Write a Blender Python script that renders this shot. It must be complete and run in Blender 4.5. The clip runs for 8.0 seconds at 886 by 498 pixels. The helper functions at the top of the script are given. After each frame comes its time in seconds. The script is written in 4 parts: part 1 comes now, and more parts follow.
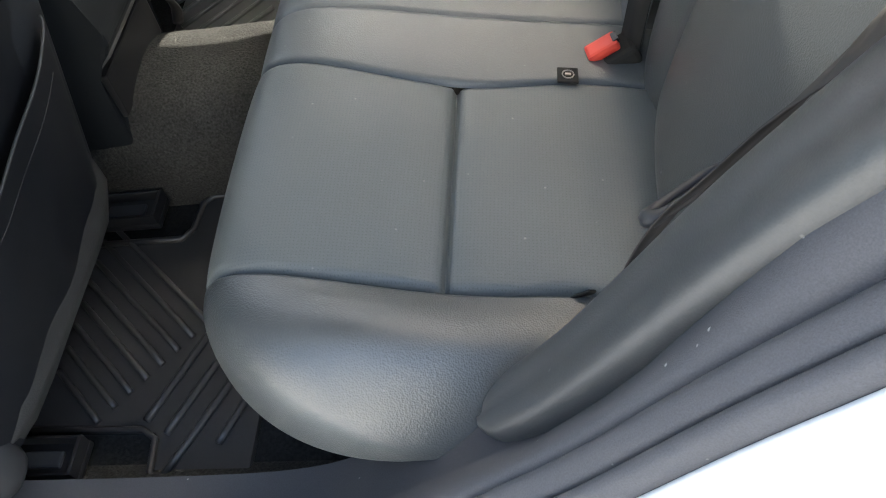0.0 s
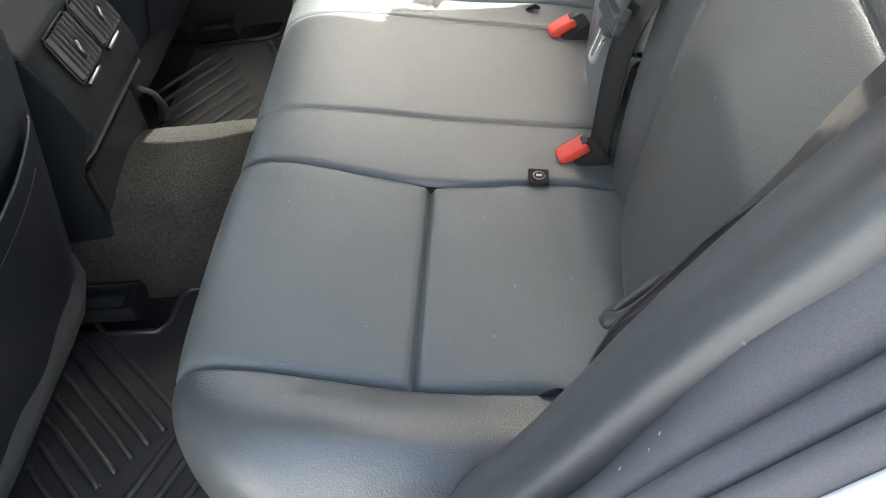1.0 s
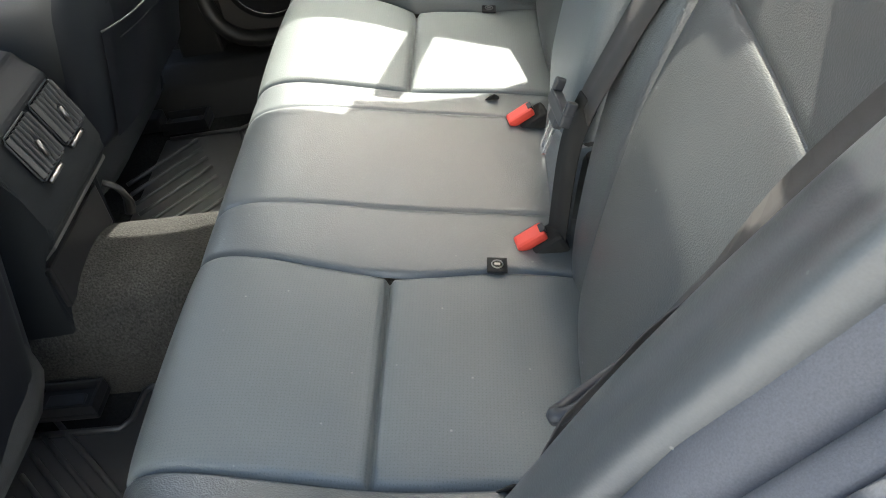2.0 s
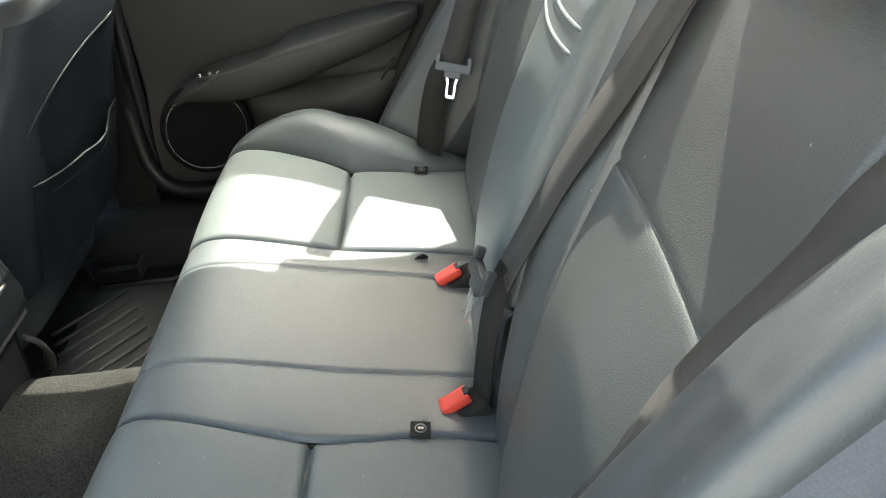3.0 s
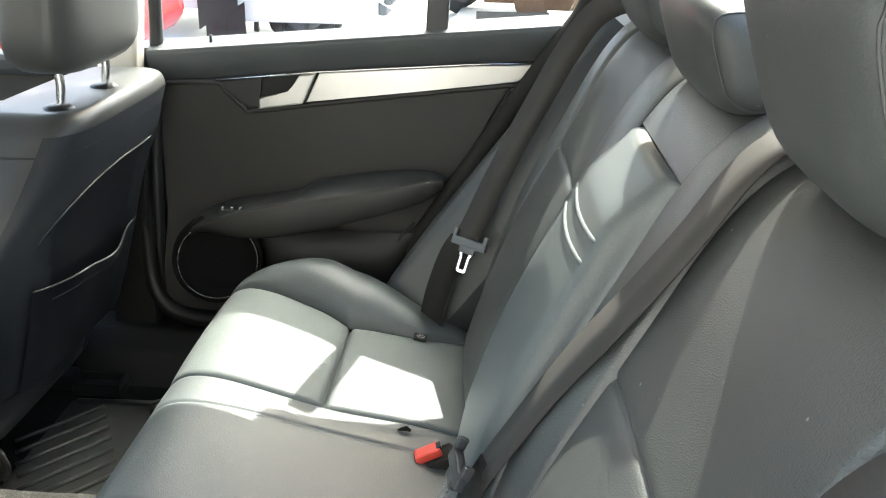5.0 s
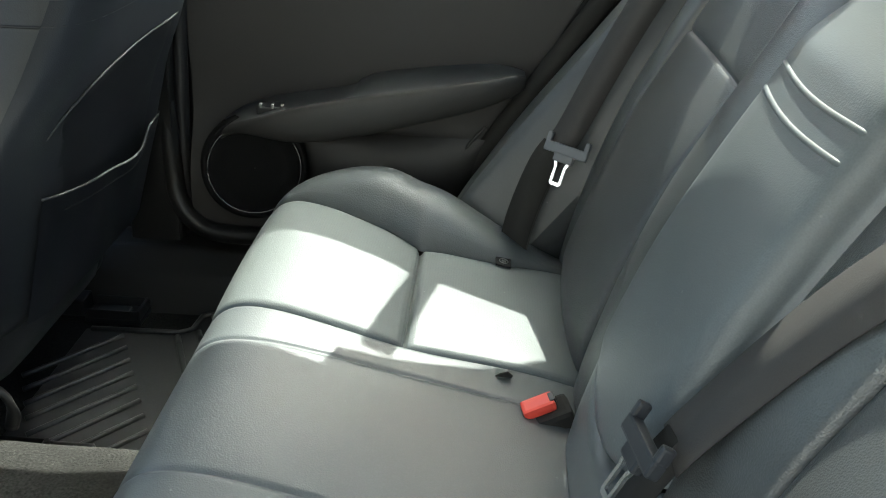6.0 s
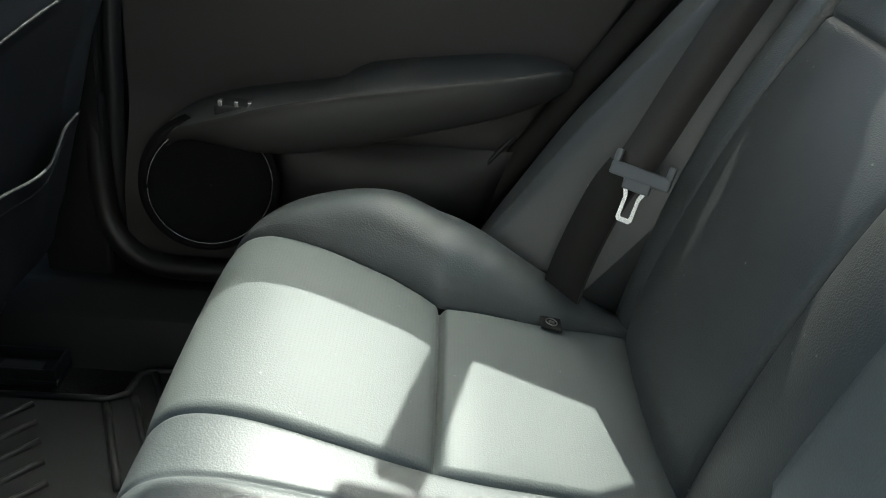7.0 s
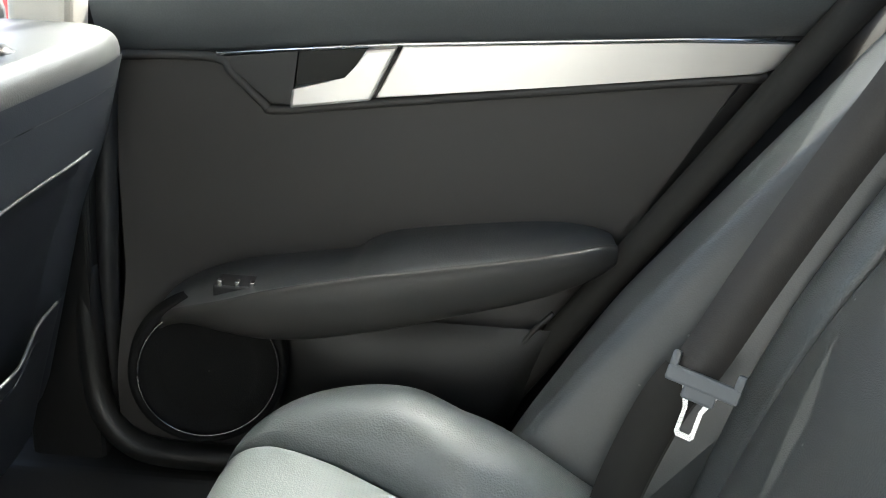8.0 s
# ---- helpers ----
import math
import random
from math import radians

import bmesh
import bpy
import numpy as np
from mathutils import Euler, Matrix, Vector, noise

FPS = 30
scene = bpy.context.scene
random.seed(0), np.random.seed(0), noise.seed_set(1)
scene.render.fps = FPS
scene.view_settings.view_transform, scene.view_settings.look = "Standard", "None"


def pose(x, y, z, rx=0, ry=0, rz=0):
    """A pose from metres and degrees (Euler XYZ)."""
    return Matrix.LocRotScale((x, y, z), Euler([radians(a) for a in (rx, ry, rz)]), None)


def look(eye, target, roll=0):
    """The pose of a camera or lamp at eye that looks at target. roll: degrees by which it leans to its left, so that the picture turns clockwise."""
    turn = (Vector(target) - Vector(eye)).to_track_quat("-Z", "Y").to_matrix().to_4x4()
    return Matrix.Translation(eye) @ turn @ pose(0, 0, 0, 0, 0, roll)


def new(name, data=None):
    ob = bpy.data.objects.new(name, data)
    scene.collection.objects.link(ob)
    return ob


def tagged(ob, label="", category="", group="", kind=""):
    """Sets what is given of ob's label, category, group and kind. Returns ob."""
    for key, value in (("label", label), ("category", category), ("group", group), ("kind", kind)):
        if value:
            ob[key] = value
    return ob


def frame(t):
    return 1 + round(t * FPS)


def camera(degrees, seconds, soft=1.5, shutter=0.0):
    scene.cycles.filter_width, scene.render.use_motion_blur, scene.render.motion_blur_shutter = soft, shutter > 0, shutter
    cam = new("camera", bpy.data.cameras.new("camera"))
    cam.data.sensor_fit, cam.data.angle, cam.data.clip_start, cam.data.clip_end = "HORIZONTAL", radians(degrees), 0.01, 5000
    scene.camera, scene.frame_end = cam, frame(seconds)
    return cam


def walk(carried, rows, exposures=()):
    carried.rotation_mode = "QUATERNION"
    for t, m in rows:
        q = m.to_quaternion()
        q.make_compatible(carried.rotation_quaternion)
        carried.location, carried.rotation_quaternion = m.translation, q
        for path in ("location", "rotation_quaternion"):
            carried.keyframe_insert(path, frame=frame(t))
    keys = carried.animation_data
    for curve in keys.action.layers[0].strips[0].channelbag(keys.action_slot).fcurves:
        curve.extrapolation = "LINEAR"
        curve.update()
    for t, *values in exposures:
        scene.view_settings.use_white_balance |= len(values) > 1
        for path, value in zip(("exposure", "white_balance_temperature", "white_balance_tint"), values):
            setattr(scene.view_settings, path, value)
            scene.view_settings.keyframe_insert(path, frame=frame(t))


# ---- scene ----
cam = camera(55.0, 8.0, soft=1.1)
PATH = [
    (0, (0.015, -0.844, 1.118), (-0.333, 0.342, -0.454), -16.8),
    (0.5, (0.025, -0.846, 1.123), (-0.312, 0.407, -0.399), -15.4),
    (1, (0.034, -0.845, 1.128), (-0.274, 0.505, -0.315), -13.6),
    (1.2, (0.036, -0.844, 1.128), (-0.276, 0.538, -0.284), -13.5),
    (2.3, (0.078, -0.828, 1.137), (-0.135, 0.712, -0.12), -12.4),
    (2.5, (0.084, -0.826, 1.145), (-0.078, 0.766, -0.054), -11.2),
    (3, (0.092, -0.823, 1.154), (-0.009, 0.854, 0.069), -8.5),
    (3.5, (0.099, -0.82, 1.167), (0.062, 0.923, 0.188), -6.1),
    (4, (0.111, -0.819, 1.175), (0.132, 0.986, 0.312), -2.7),
    (4.2, (0.11, -0.819, 1.176), (0.128, 1.008, 0.363), -1.5),
    (5.3, (0.082, -0.774, 1.174), (-0.053, 1.068, 0.406), 1.3),
    (5.5, (0.048, -0.736, 1.163), (-0.101, 1.072, 0.321), 0.8),
    (5.7, (0.008, -0.684, 1.137), (-0.136, 1.098, 0.242), 1.0),
    (6, (-0.041, -0.604, 1.064), (-0.114, 1.163, 0.131), 2.5),
    (6.2, (-0.077, -0.554, 1.026), (-0.068, 1.213, 0.088), 3.6),
    (6.5, (-0.116, -0.472, 1.007), (-0.022, 1.3, 0.084), 2.6),
    (6.7, (-0.13, -0.414, 0.987), (-0.02, 1.368, 0.086), 3.9),
    (7, (-0.134, -0.301, 0.979), (-0.091, 1.455, 0.022), 4.9),
    (7.2, (-0.155, -0.258, 0.972), (-0.162, 1.517, 0.05), 4.3),
    (7.5, (-0.172, -0.193, 0.999), (-0.227, 1.583, 0.08), 2.8),
    (7.7, (-0.148, -0.167, 1.011), (-0.251, 1.627, 0.132), 2.5),
    (8, (-0.127, -0.147, 1.018), (-0.192, 1.698, 0.249), 3.4),
]
LIGHT = [(0.0, 3.03, 7150, 6), (0.5, 3.11, 7120, 6), (1.2, 3.23, 7000, 6), (2.5, 3.22, 7050, 2), (3.5, 3.20, 7000, 0), (4.2, 3.13, 7000, 0), (5.3, 3.09, 6950, -1), (5.7, 2.99, 6800, -3),
         (6.0, 2.71, 6650, -4), (6.5, 2.38, 6550, -4), (7.0, 2.11, 6600, -4), (7.5, 1.89, 6550, -3), (7.7, 2.45, 6650, 0), (8.0, 3.31, 6650, 1)]
walk(cam, [(t, look(eye, target, roll)) for t, eye, target, roll in PATH], LIGHT)

# ---- light ----
SUN = Vector((0.101, 0.362, 0.45)).normalized()
sun = new("sun", bpy.data.lights.new("sun", "SUN"))
sun.data.energy, sun.data.angle, sun.data.color = 1.72, radians(0.5), (1.0, 0.99, 0.97)
sun.rotation_mode = "QUATERNION"
sun.rotation_quaternion = SUN.to_track_quat("Z", "Y")
world = bpy.data.worlds.new("sky")
scene.world = world
world.use_nodes = True
wn = world.node_tree.nodes
sky = wn.new("ShaderNodeTexSky")
sky.sky_type, sky.sun_disc = "NISHITA", False
sky.sun_elevation = math.asin(SUN.z)
sky.sun_rotation = math.atan2(SUN.x, SUN.y)
world.node_tree.links.new(sky.outputs[0], wn["Background"].inputs[0])
wn["Background"].inputs[1].default_value = 0.15
sky.dust_density, sky.air_density = 3.0, 1.0


# ---- materials ----
def mat(name, color, rough=0.5, metal=0.0, grain=0.0, scale=400.0, bump=0.0, vary=0.12, cloth=0.0, voronoi=False, spec=0.5, big=3.0, dist=0.0004, dust=0.0, holes=""):
    m = bpy.data.materials.new(name)
    m.use_nodes = True
    nt = m.node_tree
    b = nt.nodes["Principled BSDF"]
    b.inputs["Metallic"].default_value = metal
    b.inputs["Specular IOR Level"].default_value = spec
    tc = nt.nodes.new("ShaderNodeTexCoord")
    n1 = nt.nodes.new("ShaderNodeTexNoise")
    n1.inputs["Scale"].default_value, n1.inputs["Detail"].default_value = big, 6.0
    n2 = nt.nodes.new("ShaderNodeTexVoronoi" if voronoi else "ShaderNodeTexNoise")
    n2.inputs["Scale"].default_value = scale
    for n in (n1, n2):
        nt.links.new(tc.outputs["Object"], n.inputs["Vector"])
    fine = n2.outputs[0]
    ramp = nt.nodes.new("ShaderNodeMapRange")
    ramp.inputs[1].default_value, ramp.inputs[2].default_value = 0.3, 0.7
    ramp.inputs[3].default_value, ramp.inputs[4].default_value = 1 - vary, 1 + vary
    nt.links.new(n1.outputs[0], ramp.inputs[0])
    ramp2 = nt.nodes.new("ShaderNodeMapRange")
    ramp2.inputs[3].default_value, ramp2.inputs[4].default_value = 1 - grain, 1 + grain
    nt.links.new(fine, ramp2.inputs[0])
    mul = nt.nodes.new("ShaderNodeMath")
    mul.operation = "MULTIPLY"
    nt.links.new(ramp.outputs[0], mul.inputs[0])
    nt.links.new(ramp2.outputs[0], mul.inputs[1])
    mix = nt.nodes.new("ShaderNodeVectorMath")
    mix.operation = "SCALE"
    mix.inputs[0].default_value = color[:3]
    nt.links.new(mul.outputs[0], mix.inputs["Scale"])
    base = mix.outputs[0]
    if holes:
        # rows of fine needle holes across the leatherette
        sep, com = nt.nodes.new("ShaderNodeSeparateXYZ"), nt.nodes.new("ShaderNodeCombineXYZ")
        nt.links.new(tc.outputs["Object"], sep.inputs[0])
        nt.links.new(sep.outputs[0 if holes == "flat" else 2], com.inputs[0])
        nt.links.new(sep.outputs[1], com.inputs[1])
        hv = nt.nodes.new("ShaderNodeTexVoronoi")
        hv.voronoi_dimensions = "2D"
        hv.inputs["Scale"].default_value, hv.inputs["Randomness"].default_value = 290.0, 0.15
        nt.links.new(com.outputs[0], hv.inputs["Vector"])
        hr = nt.nodes.new("ShaderNodeMapRange")
        hr.inputs[1].default_value, hr.inputs[2].default_value = 0.10, 0.22
        hr.inputs[3].default_value, hr.inputs[4].default_value = (0.80 if holes == "flat" else 0.76), 1.0
        nt.links.new(hv.outputs[0], hr.inputs[0])
        hm = nt.nodes.new("ShaderNodeVectorMath")
        hm.operation = "SCALE"
        nt.links.new(base, hm.inputs[0])
        nt.links.new(hr.outputs[0], hm.inputs["Scale"])
        base = hm.outputs[0]
    if dust:
        dv = nt.nodes.new("ShaderNodeTexVoronoi")
        dv.inputs["Scale"].default_value = 38.0
        dn = nt.nodes.new("ShaderNodeTexNoise")
        dn.inputs["Scale"].default_value = 300.0
        nt.links.new(tc.outputs["Object"], dn.inputs["Vector"])
        nt.links.new(tc.outputs["Object"], dv.inputs["Vector"])
        da = nt.nodes.new("ShaderNodeMath")
        da.operation = "MULTIPLY_ADD"
        da.inputs[1].default_value = 0.06
        nt.links.new(dn.outputs[0], da.inputs[0])
        nt.links.new(dv.outputs[0], da.inputs[2])
        dr = nt.nodes.new("ShaderNodeMapRange")
        dr.inputs[1].default_value, dr.inputs[2].default_value = 0.055, 0.085
        dr.inputs[3].default_value, dr.inputs[4].default_value = dust, 0.0
        nt.links.new(da.outputs[0], dr.inputs[0])
        dm = nt.nodes.new("ShaderNodeMix")
        dm.data_type = "RGBA"
        nt.links.new(dr.outputs[0], dm.inputs[0])
        nt.links.new(base, dm.inputs[6])
        dm.inputs[7].default_value = (0.45, 0.45, 0.43, 1)
        base = dm.outputs[2]
    nt.links.new(base, b.inputs["Base Color"])
    rr = nt.nodes.new("ShaderNodeMapRange")
    rr.inputs[1].default_value, rr.inputs[2].default_value = 0.3, 0.7
    rr.inputs[3].default_value, rr.inputs[4].default_value = max(rough - 0.07, 0.02), min(rough + 0.07, 1)
    nt.links.new(n1.outputs[0], rr.inputs[0])
    nt.links.new(rr.outputs[0], b.inputs["Roughness"])
    if bump:
        bp = nt.nodes.new("ShaderNodeBump")
        bp.inputs["Strength"].default_value, bp.inputs["Distance"].default_value = bump, dist
        nt.links.new(fine, bp.inputs["Height"])
        nt.links.new(bp.outputs[0], b.inputs["Normal"])
    if cloth:
        b.inputs["Sheen Weight"].default_value = cloth
        b.inputs["Sheen Roughness"].default_value = 0.4
    return m


LEATHER = mat("grey_leatherette", (0.110, 0.121, 0.122), 0.42, grain=0.08, scale=640, bump=0.25, voronoi=True, spec=0.50, dist=0.0006, dust=0.2)
BOLSTER = mat("smooth_leatherette", (0.076, 0.084, 0.085), 0.33, grain=0.09, scale=600, bump=0.48, voronoi=True, spec=0.85, dist=0.0007, dust=0.2)
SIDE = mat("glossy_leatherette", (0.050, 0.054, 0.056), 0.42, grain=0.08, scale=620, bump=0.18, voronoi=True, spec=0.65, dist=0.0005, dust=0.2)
PERF = mat("perforated_leatherette", (0.130, 0.144, 0.141), 0.50, grain=0.08, scale=760, bump=0.25, voronoi=True, spec=0.36, dist=0.0006, dust=0.3, holes="flat")
# seat leatherette darkened for the shade under the headrests
HEAD_SHADE = mat("headrest_leatherette", (0.056, 0.060, 0.060), 0.46, grain=0.08, scale=640, bump=0.22, voronoi=True, spec=0.4, dist=0.0005, dust=0.2)
# upright copy of the perforated pads; its darker colour holds the backrest's shade
PERF_UP_SHADE = mat("perforated_leatherette_back", (0.057, 0.059, 0.057), 0.42, grain=0.08, scale=760, bump=0.40, voronoi=True, spec=0.7, dist=0.0006, dust=0.5, holes="upright")
# grey leatherette again, darkened because the backrest lies in shade
BACK_SHADE = mat("backrest_leatherette", (0.066, 0.069, 0.067), 0.38, grain=0.08, scale=640, bump=0.42, voronoi=True, spec=0.7, dist=0.0006, dust=0.3)
DARKLEATHER = mat("dark_leatherette", (0.042, 0.044, 0.045), 0.42, grain=0.10, scale=450, bump=0.3, voronoi=True)
# floor copy of the grey carpet, with footwell shade put into its colour
SHADECARPET = mat("dark_carpet", (0.018, 0.018, 0.0175), 0.95, grain=0.8, scale=230, bump=0.8, spec=0.05, vary=0.25, big=9, dist=0.002)
LOWPLASTIC = mat("lower_trim_plastic", (0.011, 0.0105, 0.010), 0.5, grain=0.12, scale=700, bump=0.25)
TAG = mat("black_cloth", (0.030, 0.029, 0.027), 0.85, spec=0.15)
LEDGE = mat("grey_ledge_vinyl", (0.074, 0.080, 0.083), 0.48, grain=0.1, scale=600, bump=0.25, voronoi=True)
PLASTIC = mat("grained_black_plastic", (0.022, 0.021, 0.0195), 0.55, grain=0.12, scale=700, bump=0.25)
SOFT = mat("soft_dark_panel", (0.034, 0.032, 0.030), 0.6, grain=0.08, scale=900, bump=0.15)
BLACK = mat("black_plastic", (0.015, 0.015, 0.016), 0.4, grain=0.05)
RUBBER = mat("black_rubber", (0.030, 0.030, 0.0305), 0.35, spec=0.55, grain=0.15, scale=300, bump=0.2)
SILL = mat("sill_rubber", (0.07, 0.072, 0.08), 0.75, grain=0.35, scale=900, bump=0.4, dust=0.9)
CARPET = mat("grey_carpet", (0.042, 0.041, 0.038), 0.95, grain=0.95, scale=330, bump=1.0, spec=0.08, vary=0.25, big=9, dist=0.002)
BELT = mat("belt_webbing", (0.037, 0.034, 0.032), 0.65, grain=0.15, scale=700, bump=0.3)
CHROME = mat("chrome", (0.80, 0.80, 0.80), 0.24, metal=1.0, vary=0.03)
ALU = mat("brushed_aluminium", (0.62, 0.60, 0.57), 0.36, metal=0.85, vary=0.05, big=8)
RED = mat("red_plastic", (0.75, 0.075, 0.05), 0.4, vary=0.05)
BEIGE = mat("beige_headliner", (0.68, 0.64, 0.57), 0.9, grain=0.1, scale=800, bump=0.2)
ASPHALT = mat("pale_concrete", (0.52, 0.52, 0.51), 0.9, grain=0.25, scale=60, bump=0.4, vary=0.2, big=0.6, dist=0.003)
WHITE = mat("white_paint", (0.84, 0.84, 0.82), 0.3, vary=0.04)
REDPAINT = mat("red_paint", (0.5, 0.02, 0.02), 0.25, vary=0.05)
BOUNCEWALL = mat("pale_render", (0.44, 0.435, 0.42), 0.9, grain=0.1, scale=40, bump=0.3, vary=0.08, big=0.8)
RUST = mat("rusty_steel", (0.16, 0.09, 0.05), 0.8, grain=0.3, scale=30, vary=0.4)
GLASS = bpy.data.materials.new("clear_glass")
GLASS.use_nodes = True
gb = GLASS.node_tree.nodes["Principled BSDF"]
gb.inputs["Transmission Weight"].default_value, gb.inputs["Roughness"].default_value, gb.inputs["IOR"].default_value = 1.0, 0.0, 1.45


# ---- mesh helpers ----
def mesh_ob(name, verts, faces, material, parent=None, label="", smooth=True):
    me = bpy.data.meshes.new(name)
    me.from_pydata([tuple(v) for v in verts], [], faces)
    me.validate()
    bm = bmesh.new()
    bm.from_mesh(me)
    bmesh.ops.remove_doubles(bm, verts=bm.verts, dist=1e-6)
    bmesh.ops.recalc_face_normals(bm, faces=bm.faces)
    bm.to_mesh(me)
    bm.free()
    me.materials.append(material)
    if smooth:
        me.polygons.foreach_set("use_smooth", [True] * len(me.polygons))
    ob = new(name, me)
    if parent:
        ob.parent = parent
    if label:
        tagged(ob, label)
    return ob


def part(name, bm, material, parent=None, label="", smooth=False):
    me = bpy.data.meshes.new(name)
    bmesh.ops.recalc_face_normals(bm, faces=bm.faces)
    bm.to_mesh(me)
    bm.free()
    me.materials.append(material)
    if smooth:
        me.polygons.foreach_set("use_smooth", [True] * len(me.polygons))
    ob = new(name, me)
    if parent:
        ob.parent = parent
    if label:
        tagged(ob, label)
    return ob


def thing(name, label, category, group="", at=(0, 0, 0), kind=""):
    ob = new(name)
    ob.location = at
    return tagged(ob, label, category, group, kind)


def grid(fn, us, vs, flip=False):
    vs_, fs = [], []
    nv = len(vs)
    for u in us:
        for v in vs:
            vs_.append(fn(u, v))
    for i in range(len(us) - 1):
        for j in range(nv - 1):
            a = i * nv + j
            fs.append((a, a + 1, a + nv + 1, a + nv))
    return vs_, fs


def box_bm(lo, hi, bevel=0.0, seg=2):
    bm = bmesh.new()
    bmesh.ops.create_cube(bm, size=1.0)
    c, s = (Vector(lo) + Vector(hi)) / 2, Vector(hi) - Vector(lo)
    for v in bm.verts:
        v.co = Vector((v.co.x * s.x, v.co.y * s.y, v.co.z * s.z)) + c
    if bevel:
        bmesh.ops.bevel(bm, geom=list(bm.edges), offset=bevel, segments=seg, affect="EDGES", profile=0.6)
    return bm


def prism_bm(pts, axis, a, b, bevel=0.0, seg=2):
    """A polygon given in the two other axes, drawn out along axis from a to b."""
    bm = bmesh.new()
    def place(p, q):
        return {"x": (q, p[0], p[1]), "y": (p[0], q, p[1]), "z": (p[0], p[1], q)}[axis]
    lo = [bm.verts.new(place(p, a)) for p in pts]
    hi = [bm.verts.new(place(p, b)) for p in pts]
    bm.faces.new(lo)
    bm.faces.new(hi[::-1])
    n = len(pts)
    for i in range(n):
        bm.faces.new((lo[i], hi[i], hi[(i + 1) % n], lo[(i + 1) % n]))
    if bevel:
        bmesh.ops.bevel(bm, geom=list(bm.edges), offset=bevel, segments=seg, affect="EDGES", profile=0.6)
    return bm


def spline(pts, n):
    """n points on a Catmull-Rom curve through pts."""
    p = [np.array(q, float) for q in pts]
    p = [2 * p[0] - p[1]] + p + [2 * p[-1] - p[-2]]
    out = []
    for k in range(n):
        s = k / (n - 1) * (len(p) - 3)
        i = min(int(s), len(p) - 4)
        t = s - i
        a, b, c, d = p[i:i + 4]
        out.append(0.5 * (2 * b + (c - a) * t + (2 * a - 5 * b + 4 * c - d) * t * t + (3 * b - a - 3 * c + d) * t ** 3))
    return out


def tube(pts, r, sides=10, flat=1.0, caps=True):
    """A round bar along pts; flat squeezes it."""
    vs, fs = [], []
    pts = [Vector(p) for p in pts]
    n = len(pts)
    ref = Vector((0.13, 0.31, 0.94)).normalized()
    for i, p in enumerate(pts):
        d = (pts[min(i + 1, n - 1)] - pts[max(i - 1, 0)]).normalized()
        a = d.cross(ref).normalized()
        b = d.cross(a)
        rr = r[i] if isinstance(r, (list, tuple)) else r
        for k in range(sides):
            w = 2 * math.pi * k / sides
            vs.append(p + a * math.cos(w) * rr + b * math.sin(w) * rr * flat)
    for i in range(n - 1):
        for k in range(sides):
            a, b = i * sides + k, i * sides + (k + 1) % sides
            fs.append((a, b, b + sides, a + sides))
    if caps:
        fs.append(tuple(range(sides))[::-1])
        fs.append(tuple((n - 1) * sides + k for k in range(sides)))
    return vs, fs


def strap(pts, side, width, thick=0.0016):
    """A flat band along pts; side: the direction of its width at each point or one for all."""
    vs, fs = [], []
    pts = [Vector(p) for p in pts]
    n = len(pts)
    for i, p in enumerate(pts):
        s = Vector(side[i] if isinstance(side, list) else side).normalized()
        d = (pts[min(i + 1, n - 1)] - pts[max(i - 1, 0)]).normalized()
        s = (s - d * s.dot(d)).normalized()
        nn = d.cross(s) * thick / 2
        for q in (-1, 1):
            vs.append(p + s * width / 2 * q + nn)
        for q in (1, -1):
            vs.append(p + s * width / 2 * q - nn)
    for i in range(n - 1):
        for k in range(4):
            a, b = i * 4 + k, i * 4 + (k + 1) % 4
            fs.append((a, b, b + 4, a + 4))
    fs += [(0, 1, 2, 3), tuple((n - 1) * 4 + k for k in (3, 2, 1, 0))]
    return vs, fs


def smooth01(t):
    t = min(max(t, 0.0), 1.0)
    return t * t * (3 - 2 * t)


# ---- rear bench cushion ----
CUSH = spline([(0.115, 0.470), (0.05, 0.489), (-0.03, 0.506), (-0.112, 0.524), (-0.19, 0.543), (-0.255, 0.555), (-0.298, 0.554),
               (-0.325, 0.540), (-0.342, 0.511), (-0.350, 0.465), (-0.348, 0.40), (-0.340, 0.33), (-0.335, 0.285)], 161)
CREASE = min(range(161), key=lambda i: abs(CUSH[i][0] + 0.112) + (0 if i < 90 else 1))
Y_END = 0.570


FAR_SEAM = ((-0.36, 0.492), (-0.294, 0.485), (-0.23, 0.468), (-0.165, 0.446), (-0.115, 0.422), (-0.056, 0.428), (0.01, 0.434), (0.115, 0.462))


def seam_y(k, x):
    """The seams across the bench: outer, inner and middle, by side."""
    bow = smooth01((x + 0.35) / 0.24) - 0.45 * smooth01((x + 0.10) / 0.12)
    near = {0: -Y_END, 1: -0.424 - 0.015 * bow, 2: -0.150 - 0.032 * bow, 3: -0.068 - 0.004 * bow}
    far = {4: 0.130 + 0.002 * bow, 5: 0.203 - 0.018 * bow, 6: float(np.interp(x, *zip(*FAR_SEAM))), 7: Y_END + 0.045}
    return near[k] if k in near else far[k]


def groove(d, depth=0.009, wide=0.14):
    return depth * (math.exp(-(d / 0.0031) ** 2) + wide * math.exp(-(d / 0.020) ** 2))


